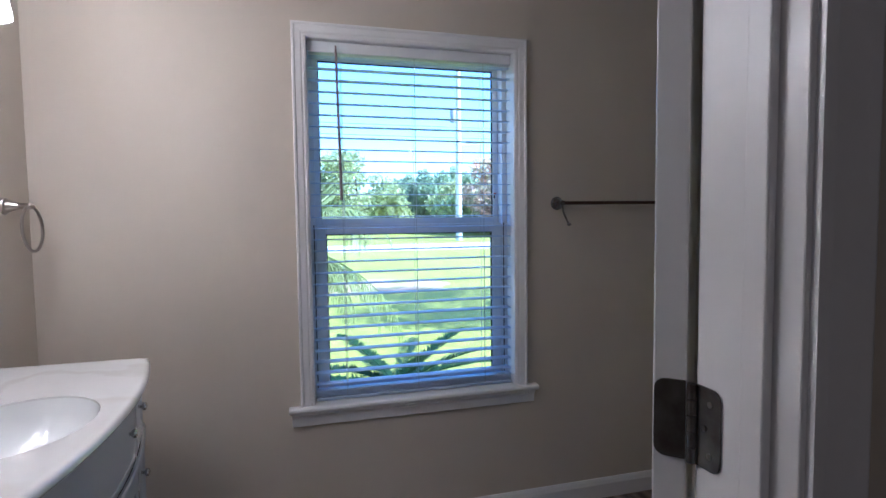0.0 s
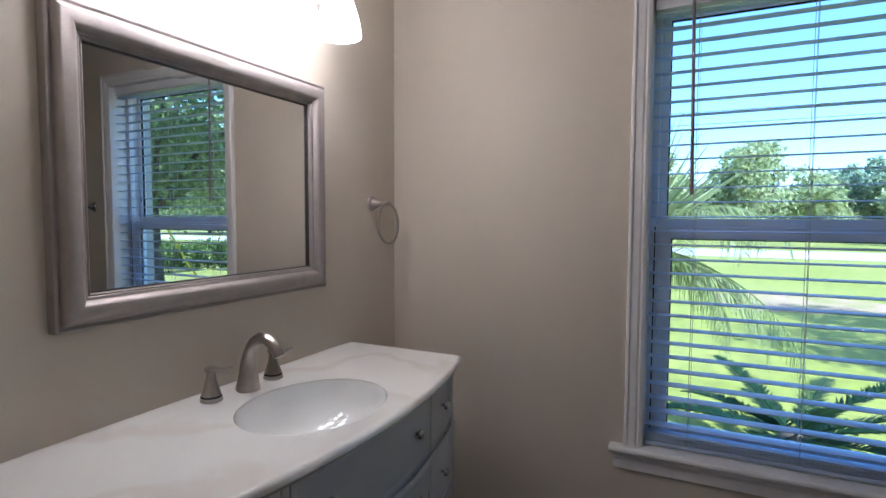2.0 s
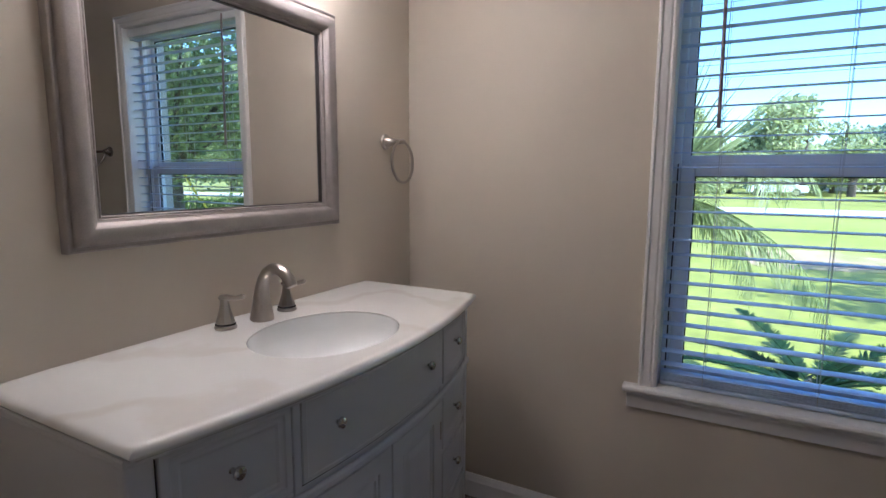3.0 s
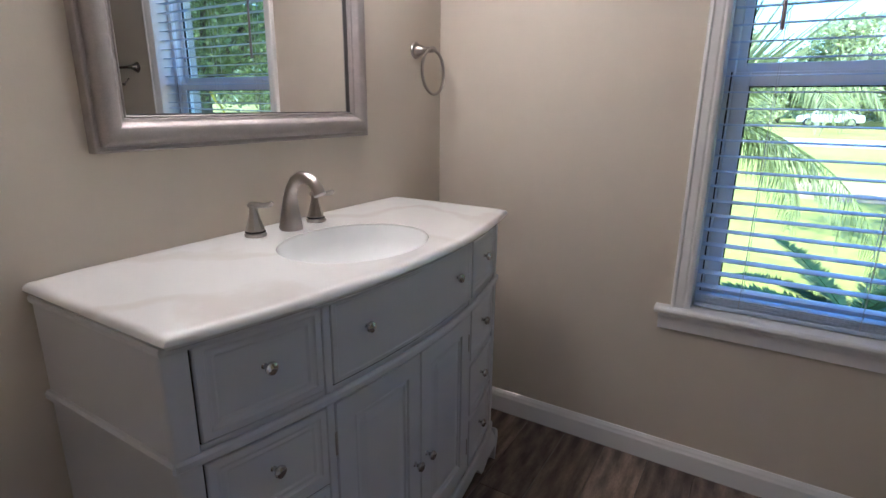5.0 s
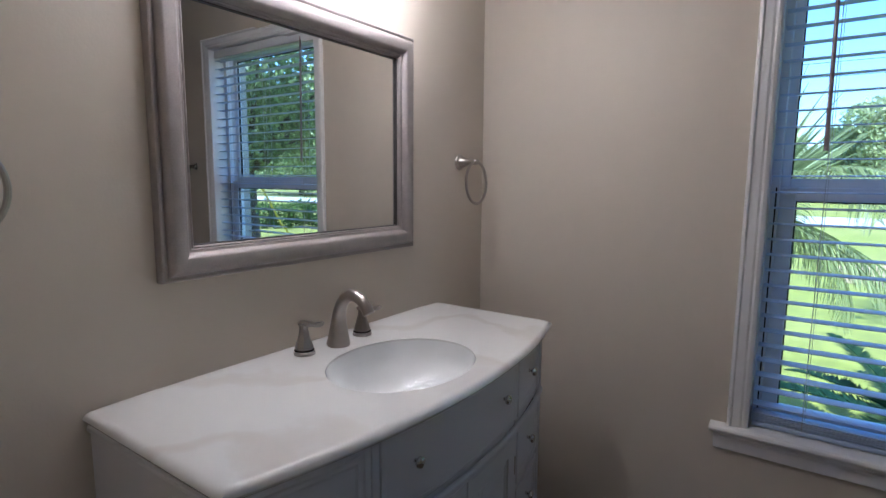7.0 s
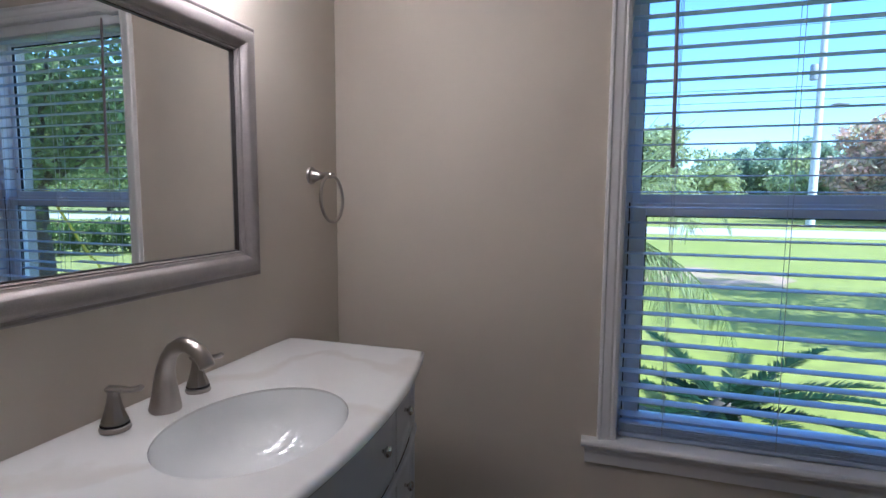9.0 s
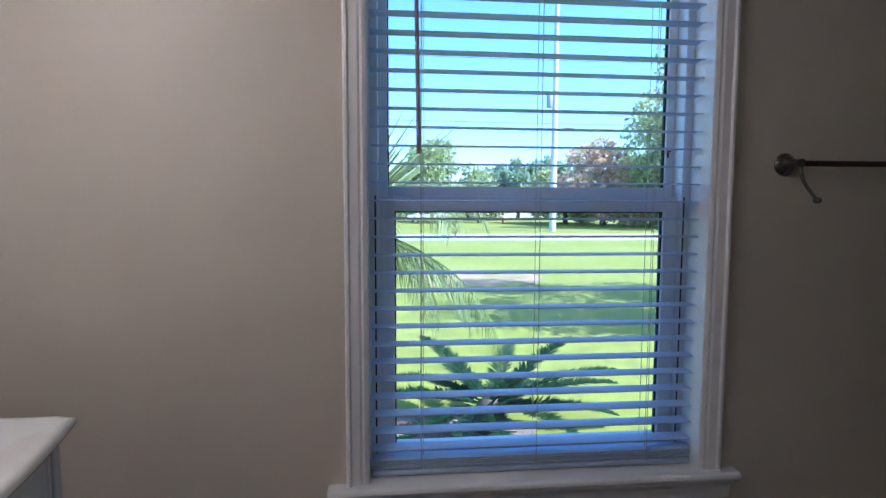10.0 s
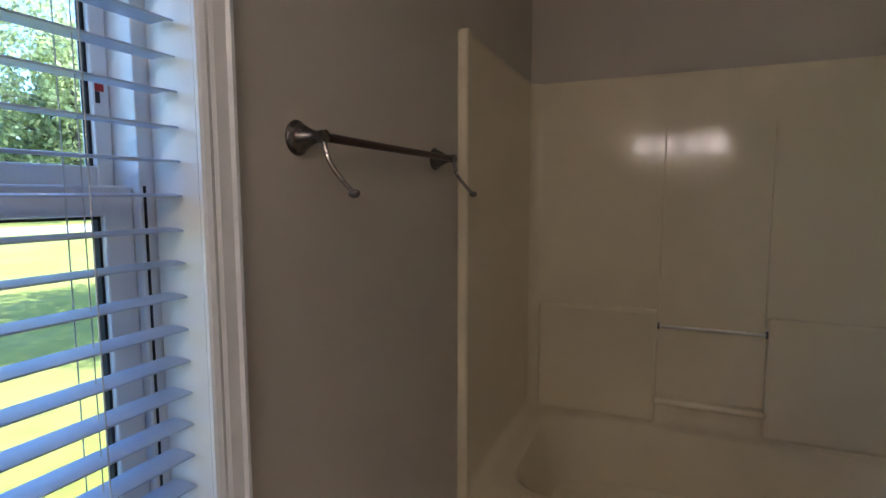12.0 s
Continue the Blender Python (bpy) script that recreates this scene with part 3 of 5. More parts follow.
    # the same painted shade round the wide front
    part("gap_shade", sweep_y([(0.0005, 0.6995), (0.0125, 0.6995), (0.0125, 0.872), (0.0005, 0.872)], y0 - 0.003, y1 + 0.003, face=face, n=12), GAP, v)
    part("rail", sweep_y([(0.0, 0.689), (0.013, 0.689), (0.013, 0.6992), (0.0, 0.6992)], YC - 0.266, YC + 0.266, face=face, n=12), GREYCAB, v)
    for y0, y1, yk in ((YC - 0.265, YC - 0.0015, YC - 0.026), (YC + 0.0015, YC + 0.265, YC + 0.026)):
        d = part("door", panel_bm(y0, y1, 0.156, 0.664, "door"), GREYCAB, v)
        knob(d, yk, 0.378, face(yk) + 0.016)
        yh = y0 - 0.002 if yk < YC else y1 + 0.002
        for z in (0.24, 0.575):
            part("hinge", lathe([(0.003, z - 0.025), (0.003, z + 0.025)], 8, at=(face(yh) + 0.017, yh, 0)), NICKEL, d, "small nickel hinge")
    # dark filler for the shade between and round the doors
    part("gap_shade", sweep_y([(0.0005, 0.153), (0.0105, 0.153), (0.0105, 0.6665), (0.0005, 0.6665)], YC - 0.268, YC + 0.268, face=face, n=12), GAP, v)
    # plinth with flared feet
    bm = bmesh.new()
    m = 40
    cols = []
    for i in range(m + 1):
        y = VY0 - 0.004 + (VY1 - VY0 + 0.008) * i / m
        d = min(y - VY0 + 0.004, VY1 + 0.004 - y)
        low = 0.0 if d < 0.10 else min(0.075, 0.075 * ((d - 0.10) / 0.07)) if d < 0.17 else 0.075
        fl = 0.030 * max(0, 1 - d / 0.16)
        col = []
        for k in range(7):
            s = k / 6
            z = 0.13 * (1 - s) + low * s
            col.append((face(y) + 0.016 + fl * math.sin(math.pi * min(1.0, (0.13 - z) / 0.115)) ** 1.2, y, z))
        cols.append(col)
    fr = [[bm.verts.new(p) for p in c] for c in cols]
    bb = [[bm.verts.new((p[0] - 0.03 - (p[0] - face(p[1]) - 0.016), p[1], p[2])) for p in c] for c in cols]
    for i in range(m):
        for k in range(6):
            bm.faces.new((fr[i][k], fr[i + 1][k], fr[i + 1][k + 1], fr[i][k + 1]))
        bm.faces.new((fr[i][6], fr[i + 1][6], bb[i + 1][6], bb[i][6]))
    part("skirt", bm, GREYCAB, v, smooth=True)
    for s, y in ((-1, VY0), (1, VY1)):
        bm = run_x([(y, 0.0), (y + s * 0.006, 0.0), (y + s * 0.010, 0.03), (y + s * 0.018, 0.06), (y + s * 0.023, 0.085), (y + s * 0.021, 0.105), (y + s * 0.010, 0.122), (y, 0.125)], face(y) - 0.07, face(y) + 0.040)
        part("foot", bm, GREYCAB, v, bevel=0.003)
        bm = run_x([(y, 0.0), (y + s * 0.006, 0.0), (y + s * 0.010, 0.03), (y + s * 0.018, 0.06), (y + s * 0.023, 0.085), (y + s * 0.021, 0.105), (y + s * 0.010, 0.122), (y, 0.125)], 0.004, 0.09)
        part("foot", bm, GREYCAB, v, bevel=0.003)
        bm = boxes((0.09, face(y) - 0.07, min(y, y + s * 0.004), max(y, y + s * 0.004), 0.08, 0.13))
        part("side_skirt", bm, GREYCAB, v)


BX, BA, BB = 0.300, 0.160, 0.197       # basin middle x, half width in x, half length in y


def worktop():
    """The marble top with an oval cut for the basin."""
    t = thing("countertop", (0, 0, 0), label="glossy white veined marble top lying on the grey vanity", category="countertop")
    y0, y1 = YC - 0.559, YC + 0.562
    n = 64
    edge = lambda y: 0.515 - 0.260 * (y - YC) ** 2
    # outline in the same turning sense as the hole, from the middle
    def outline(theta, inset=0.0):
        dx, dy = math.cos(theta), math.sin(theta)
        lo, hi = 0.0, 2.0
        for _ in range(40):
            m_ = (lo + hi) / 2
            x, y = BX + dx * m_, YC + dy * m_
            if x > 0.001 and y0 + inset < y < y1 - inset and x < edge(y) - inset:
                lo = m_
            else:
                hi = m_
        return BX + dx * lo, YC + dy * lo
    corners = [math.atan2(y - YC, x - BX) for x, y in ((0.001, y0), (0.001, y1), (edge(y0), y0), (edge(y1), y1))]
    th = sorted([2 * math.pi * i / n - math.pi for i in range(n)] + corners)
    bm = bmesh.new()
    levels = [(0.026, TOPZ), (0.016, TOPZ), (0.0100, TOPZ - 0.0010), (0.0050, TOPZ - 0.0040), (0.0015, TOPZ - 0.0085), (0.0, TOPZ - 0.014), (0.0015, TOPZ - 0.0180), (0.0050, TOPZ - 0.0215), (0.0100, TOPZ - 0.0240), (0.016, TOPZ - 0.025)]
    rings = []
    hole_t = [bm.verts.new((BX + BA * math.cos(t_) * 1.0, YC + BB * math.sin(t_), TOPZ)) for t_ in th]
    for ins, z in levels:
        ring = []
        for t_ in th:
            x, y = outline(t_, ins)
            ring.append(bm.verts.new((x, y, z)))
        rings.append(ring)
    hole_b = [bm.verts.new((BX + BA * math.cos(t_), YC + BB * math.sin(t_), TOPZ - 0.025)) for t_ in th]
    seq = [hole_t] + rings + [hole_b, hole_t]
    k = len(th)
    for r0, r1 in zip(seq, seq[1:]):
        for i in range(k):
            bm.faces.new((r0[i], r0[(i + 1) % k], r1[(i + 1) % k], r1[i]))
    top = part("slab", bm, MARBLE, t, smooth=True)
    s = thing("sink", (0, 0, 0), label="white oval undermount porcelain basin set in the marble top", category="sink")
    bm = bmesh.new()
    prof = [(0.999, 0.0), (0.997, 0.014), (0.99, 0.010), (0.965, -0.022), (0.90, -0.045), (0.80, -0.068), (0.66, -0.088), (0.48, -0.101), (0.3, -0.108), (0.14, -0.111)]
    rr = [[bm.verts.new((BX + BA * r * math.cos(2 * math.pi * i / 48), YC + BB * r * math.sin(2 * math.pi * i / 48), TOPZ - 0.019 + z)) for i in range(48)] for r, z in prof]
    for r0, r1 in zip(rr, rr[1:]):
        for i in range(48):
            bm.faces.new((r0[i], r0[(i + 1) % 48], r1[(i + 1) % 48], r1[i]))
    bm.faces.new(rr[-1])
    part("bowl", bm, PORCELAIN, s, smooth=True)
    bm = lathe([(0.024, 0), (0.026, 0.002), (0.022, 0.0035), (0.018, 0.002), (0.016, 0.004), (0.004, 0.006)], 24, at=(BX, YC, TOPZ - 0.019 - 0.1115))
    part("drain", bm, NICKEL, s, smooth=True)


def faucet():
    f = thing("faucet", (0, 0, 0), label="brushed nickel widespread faucet on the white marble top", category="faucet")
    X = 0.082
    # spout: a flared oblong foot that narrows into the arc
    zb = TOPZ + 0.001
    path = [(0.000, 0.0, 0.031), (0.001, 0.004, 0.0305), (0.002, 0.03, 0.0255), (0.003, 0.06, 0.0205), (0.006, 0.085, 0.0173), (0.014, 0.108, 0.0155), (0.028, 0.126, 0.0150),
            (0.047, 0.136, 0.0152), (0.068, 0.136, 0.0152), (0.087, 0.127, 0.0152), (0.101, 0.112, 0.0152), (0.108, 0.098, 0.0150), (0.109, 0.096, 0.012)]
    pts = [(X + x, YC, zb + z) for x, z, _ in path]
    bm = tube(pts, [r for _, _, r in path], 20)
    part("spout", bm, NICKEL, f, smooth=True)
    for s in (-1, 1):
        y = YC + s * 0.1015
        h = thing("handle", (0, 0, 0), label="brushed nickel lever handle")
        h.parent = f
        part("base", lathe([(0.0255, 0), (0.0265, 0.003), (0.0255, 0.008), (0.022, 0.010), (0.0215, 0.013), (0.0235, 0.0145), (0.0225, 0.017)], 28, at=(X - 0.012, y, zb)), NICKEL, h, smooth=True)
        part("stem", lathe([(0.0228, 0.0165), (0.0175, 0.032), (0.0128, 0.050), (0.0104, 0.064), (0.0108, 0.073)], 8, at=(X - 0.012, y, zb)), NICKEL, h, bevel=0.0008)
        bm = tube([(X - 0.024, y, zb + 0.070), (X - 0.012, y, zb + 0.075), (X + 0.006, y, zb + 0.0785), (X + 0.030, y, zb + 0.0795), (X + 0.048, y, zb + 0.084), (X + 0.056, y, zb + 0.090)],
                  [0.009, 0.0125, 0.0100, 0.0080, 0.0075, 0.005], 12, squash=0.55)
        part("lever", bm, NICKEL, h, smooth=True)
        part("groove", lathe([(0.0215, 0.0090), (0.0240, 0.0098), (0.0240, 0.0132), (0.0215, 0.0140)], 28, at=(X - 0.012, y, zb)), GAP, h, "dark groove round the base")


# ---- mirror ----
def mirror():
    m = thing("wall_mirror", (0, 0, 0), label="wall mirror in a wide brushed silver frame above the vanity", category="mirror")
    y0, y1, z0, z1 = 1.186, 1.986, 1.122, 1.759
    prof = [(0.0, 0.0), (0.0, 0.021), (0.001, 0.024), (0.0035, 0.0255), (0.006, 0.0245), (0.0075, 0.0225), (0.0115, 0.0225)]
    prof += [(0.0115 + 0.0415 * (1 - math.cos(k / 14 * math.pi * 0.86)) / 1.905, 0.0235 + 0.0175 * math.sin(k / 14 * math.pi * 0.86)) for k in range(15)]
    prof += [(0.0550, 0.0285), (0.0565, 0.0240), (0.0590, 0.0225), (0.0625, 0.0225), (0.0645, 0.0200), (0.065, 0.0)]
    part("frame", ring_frame(bmesh.new(), prof, y0, y1, z0, z1, lambda u, w, h: (h + 0.001, u, w)), FRAME, m, smooth=True)
    i = 0.0652
    part("bead", ring_frame(bmesh.new(), [(0, 0.0), (0, 0.020), (0.002, 0.0215), (0.004, 0.020), (0.0045, 0.015), (0.0045, 0.0)], y0 + i, y1 - i, z0 + i, z1 - i, lambda u, w, h: (h + 0.001, u, w)), FRAME, m)
    i += 0.0047
    part("bead", ring_frame(bmesh.new(), [(0, 0.0), (0, 0.014), (0.0025, 0.014), (0.0025, 0.0)], y0 + i, y1 - i, z0 + i, z1 - i, lambda u, w, h: (h + 0.001, u, w)), FRAME_DARK, m)
    bv = 0.022
    a0, a1, c0, c1 = y0 + i, y1 - i, z0 + i, z1 - i
    bm = bmesh.new()
    o = [bm.verts.new((0.0095, y, z)) for y, z in ((a0, c0), (a1, c0), (a1, c1), (a0, c1))]
    n_ = [bm.verts.new((0.0096, y, z)) for y, z in ((a0 + bv, c0 + bv), (a1 - bv, c0 + bv), (a1 - bv, c1 - bv), (a0 + bv, c1 - bv))]
    b_ = [bm.verts.new((0.004, y, z)) for y, z in ((a0, c0), (a1, c0), (a1, c1), (a0, c1))]
    for k in range(4):
        bm.faces.new((o[k], o[(k + 1) % 4], n_[(k + 1) % 4], n_[k]))
        bm.faces.new((b_[k], b_[(k + 1) % 4], o[(k + 1) % 4], o[k]))
    bm.faces.new(n_)
    bm.faces.new(b_)
    part("glass", bm, MIRROR, m, "bevelled mirror glass")


# ---- lamp over the mirror ----
LAMP_Y = [YC - 0.30, YC - 0.10, YC + 0.10, YC + 0.30]
LAMP_X, LAMP_Z = 0.150, 1.870


def vanity_light():
    v = thing("vanity_light", (0, 0, 0), label="nickel wall light with four lit opal shades above the mirror", category="wall lamp")
    part("back_plate", boxes((0.001, 0.028, YC - 0.40, YC + 0.40, 2.035, 2.115)), NICKEL, v, bevel=0.006)
    for y in LAMP_Y:
        part("arm", tube([(0.026, y, 2.075), (0.07, y, 2.085), (0.12, y, 2.085), (0.145, y, 2.07), (LAMP_X, y, 2.035)], 0.008, 10), NICKEL, v, smooth=True)
        part("cap", lathe([(0.012, 2.04), (0.024, 2.032), (0.029, 2.015), (0.030, 1.998)], 24, at=(LAMP_X, y, 0)), NICKEL, v, smooth=True)
        prof = [(0.030, 2.010), (0.036, 1.99), (0.047, 1.96), (0.058, 1.925), (0.0640, 1.89), (0.066, LAMP_Z), (0.0635, LAMP_Z), (0.0615, 1.89), (0.0555, 1.925), (0.0445, 1.96), (0.034, 1.99), (0.028, 2.010)]
        part("shade", lathe(prof, 32, at=(LAMP_X, y, 0), close=False), OPAL, v, "lit white opal glass shade", smooth=True)
        b = part("bulb", lathe([(0.010, 2.000), (0.013, 1.985), (0.020, 1.972), (0.023, 1.958), (0.021, 1.945), (0.013, 1.936), (0.003, 1.933)], 20, at=(LAMP_X, y, 0)), BULB, v, smooth=True)
        ld = bpy.data.lights.new("bulb_light", "POINT")
        ld.energy, ld.shadow_soft_size, ld.color = LAMP_W, 0.03, LAMP_COLOR
        lo = new("bulb_light", ld)
        lo.location = (LAMP_X + 0.022, y, LAMP_Z + 0.100)


BULB = glowing("lit_bulb", (1.0, 0.80, 0.64), 8.0)
LAMP_W, LAMP_COLOR = 1.28, (1.0, 0.76, 0.57)


# ---- towel rings, towel bar ----
def rosette(x, y, z, axis, s=1):
    prof = [(0.0275, 0), (0.0290, 0.003), (0.0270, 0.008), (0.0215, 0.011), (0.021, 0.015), (0.017, 0.024), (0.0120, 0.037), (0.0095, 0.047), (0.0100, 0.050), (0.0100, 0.077)]
    return lathe([(r, s * h) for r, h in prof], 24, axis, (x, y, z))


def towel_ring(y, z):
    t = thing("towel_ring", (0, 0, 0), label="brushed nickel towel ring on the greige wall beside the vanity", category="towel ring", group="towel rings beside the vanity")
    part("rosette", rosette(0.0, y, z, "x"), NICKEL, t, smooth=True)
    part("post_end", lathe([(0.003, -0.016), (0.0085, -0.012), (0.0085, 0.012), (0.003, 0.016)], 16, "y", (0.073, y, z)), NICKEL, t, smooth=True)
    R = 0.0735
    pts = [(0.073 + 0.010 * (1 - math.cos(k / 32 * 2 * math.pi)) * 0.3, y + R * 0.93 * math.sin(k / 32 * 2 * math.pi), z - R + R * math.cos(k / 32 * 2 * math.pi)) for k in range(32)]
    part("ring", tube(pts, 0.0050, 10, closed=True), NICKEL, t, smooth=True)


def towel_bar():
    t = thing("towel_bar", (0, 0, 0), label="dark nickel towel bar with two hooks beside the window", category="towel bar")
    z, x0, x1 = 1.402, 2.038, 2.608
    for x in (x0, x1):
        pr = [(0.029, 0), (0.030, 0.004), (0.027, 0.009), (0.024, 0.011), (0.0235, 0.015), (0.018, 0.026), (0.012, 0.040), (0.0095, 0.052), (0.011, 0.056), (0.011, 0.070)]
        part("rosette", lathe([(r, -h * 0.86) for r, h in pr], 28, "y", (x, YN, z)), DARKNI, t, smooth=True)
        y = YN - 0.050
        part("hook", tube([(x, y - 0.006, z - 0.002), (x, y - 0.008, z - 0.018), (x + 0.001, y - 0.014, z - 0.040), (x + 0.002, y - 0.026, z - 0.058), (x + 0.003, y - 0.044, z - 0.078), (x + 0.004, y - 0.056, z - 0.090)], 0.0042, 10), DARKNI, t, smooth=True)
        bm = bmesh.new()
        bmesh.ops.create_uvsphere(bm, u_segments=16, v_segments=10, radius=0.0095, matrix=Matrix.Translation((x + 0.004, y - 0.060, z - 0.094)) @ Matrix.Diagonal((1, 1.1, 0.85, 1)))
        part("hook_ball", bm, DARKNI, t, smooth=True)
    part("finial", lathe([(0.009, 0), (0.011, 0.004), (0.009, 0.010), (0.003, 0.014)], 16, "x", (x1 + 0.010, YN - 0.050, z)), DARKNI, t, smooth=True)
    part("bar", tube([(x0, YN - 0.050, z), (x1, YN - 0.050, z)], 0.0078, 16), BRONZE, t, "dark bronze bar", smooth=True)


DARKNI = material("worn_nickel", (0.20, 0.18, 0.165), 0.22, 0.95, scale=25, color2=(0.15, 0.135, 0.125), rough2=0.34)
BRONZE = material("dark_bronze", (0.085, 0.055, 0.045), 0.32, 0.8)


# ---- tub and surround ----
def tub():
    t = thing("bathtub", (0, 0, 0), label="almond fibreglass bathtub with a flat rim, empty", category="bathtub")
    x0, x1, y0, y1, zr = 2.790, 3.640, 0.930, YN - 0.022, 0.355
    bm = bmesh.new()
    cx, cy = (x0 + x1) / 2 + 0.01, (y0 + y1) / 2
    n = 56

    def rounded_rect(hx, hy, p, z, ox=0.0):
        out = []
        for i in range(n):
            t_ = 2 * math.pi * i / n
            c, s = math.cos(t_), math.sin(t_)
            out.append(bm.verts.new((cx + ox + hx * abs(c) ** (2 / p) * (1 if c >= 0 else -1), cy + hy * abs(s) ** (2 / p) * (1 if s >= 0 else -1), z)))
        return out
    hx, hy = (x1 - x0) / 2, (y1 - y0) / 2
    seq = [rounded_rect(hx, hy, 60, 0.0, -0.01), rounded_rect(hx, hy, 60, zr - 0.014, -0.01), rounded_rect(hx - 0.004, hy - 0.002, 50, zr - 0.004, -0.01), rounded_rect(hx - 0.014, hy - 0.006, 40, zr, -0.01),
           rounded_rect(hx - 0.075, hy - 0.085, 6, zr - 0.001), rounded_rect(hx - 0.088, hy - 0.10, 6, zr - 0.010), rounded_rect(hx - 0.10, hy - 0.12, 5, zr - 0.06), rounded_rect(hx - 0.13, hy - 0.17, 5, 0.10),
           rounded_rect(hx - 0.19, hy - 0.25, 4, 0.055), rounded_rect(0.05, 0.08, 3, 0.048)]
    for r0, r1 in zip(seq, seq[1:]):
        for i in range(n):
            bm.faces.new((r0[i], r0[(i + 1) % n], r1[(i + 1) % n], r1[i]))
    bm.faces.new(seq[-1])
    part("tub_shell", bm, SURROUND, t, smooth=True)
    part("drain", lathe([(0.03, 0.0), (0.032, 0.003), (0.02, 0.004)], 20, at=(cx, y0 + 0.33, 0.052)), NICKEL, t, smooth=True)
    s = thing("tub_surround", (0, 0, 0), label="glossy almond fibreglass tub surround with moulded soap shelf and clear bar", category="shower surround")
    ztop = 1.785
    xb = 3.625
    # back and end panels in one shell with a curved inside corner
    th = 0.012
    yi = YN - 0.022
    R = 0.055

    def corner_path():
        pts = [(2.80, yi)]
        pts += [(3.20, yi)]
        for k in range(9):
            a_ = math.pi / 2 * k / 8
            pts.append((xb - R + R * math.sin(a_), yi - R + R * math.cos(a_)))
        pts += [(xb, 1.2), (xb, y0 + 0.075)]
        for k in range(1, 9):
            a_ = math.pi / 2 * k / 8
            pts.append((xb - R + R * math.cos(a_), y0 + 0.02 + R - R * math.sin(a_)))
        pts += [(2.80, y0 + 0.02)]
        return pts
    P = corner_path()
    bm = bmesh.new()
    def inward(x, y, d):
        return (x - (d if x > xb - R else 0), y + (-d if y > cy else d) if x < xb - 0.02 or abs(y - cy) > (yi - y0) / 2 - R else y)
    foot = [[bm.verts.new((*inward(x, y, d), z)) for x, y in P] for d, z in ((0.050, zr - 0.0005), (0.030, zr + 0.003), (0.014, zr + 0.011), (0.004, zr + 0.026))]
    lo = [bm.verts.new((x, y, zr + 0.045)) for x, y in P]
    mid = [bm.verts.new((x, y, ztop - 0.025)) for x, y in P]
    hi = [bm.verts.new((x, y, ztop - 0.008)) for x, y in P]

    def out(x, y, d):
        return (min(x + (d if x > xb - R else 0), 3.664), min(max(y + (d if y > cy else -d), y0 - 0.003), YN - 0.001))
    hi2 = [bm.verts.new((*out(x, y, 0.003), ztop - 0.001)) for x, y in P]
    hi3 = [bm.verts.new((*out(x, y, 0.008), ztop)) for x, y in P]
    hi4 = [bm.verts.new((*out(x, y, 0.036), ztop)) for x, y in P]
    for a_, b_ in (*zip(foot, foot[1:] + [lo]), (lo, mid), (mid, hi), (hi, hi2), (hi2, hi3), (hi3, hi4)):
        for i in range(len(P) - 1):
            bm.faces.new((a_[i], a_[i + 1], b_[i + 1], b_[i]))
    part("wall_panel", bm, SURROUND, s, smooth=True, angle=30)
    for y_, sg in ((YN, -1), (0.925, 1)):
        prof = [(2.770, 0), (2.812, 0), (2.812, ztop), (2.800, ztop + 0.004), (2.782, ztop + 0.004), (2.770, ztop - 0.006)]
        bm = sweep_y(prof, min(y_, y_ + sg * 0.034), max(y_, y_ + sg * 0.034))
        part("edge_flange", bm, SURROUND, s, bevel=0.008)
    # lower thickened part with the niche between
    L = 0.035
    zl = 0.838
    for ya_, yb_ in ((1.890, 2.385), (0.99, 1.503)):
        bm = boxes((xb - L, xb + 0.001, ya_, yb_, zr, zl))
        part("ledge", bm, SURROUND, s, bevel=0.028)
    bm = boxes((xb - L - 0.02, xb + 0.001, 1.495, 1.898, 0.445, 0.473))
    part("soap_shelf", bm, SURROUND, s, bevel=0.010)
    bm = boxes((xb - 0.012, xb + 0.001, 1.884, 1.890, 0.80, 1.580), (xb - 0.012, xb + 0.001, 1.504, 1.510, 0.80, 1.580))
    part("niche_rib", bm, SURROUND, s, bevel=0.0035)
    part("bar", tube([(xb - 0.028, 1.507, 0.771), (xb - 0.028, 1.887, 0.771)], 0.007, 12), CLEARBAR, s, "clear acrylic bar", smooth=True)
    for y in (1.888, 1.505):
        part("bar_bracket", lathe([(0.014, -0.004), (0.014, 0.004)], 14, "y", (xb - 0.026, y, 0.772)), DARKNI, s)


CLEARBAR = material("clear_acrylic", (0.72, 0.68, 0.60), 0.08, spec=0.6)


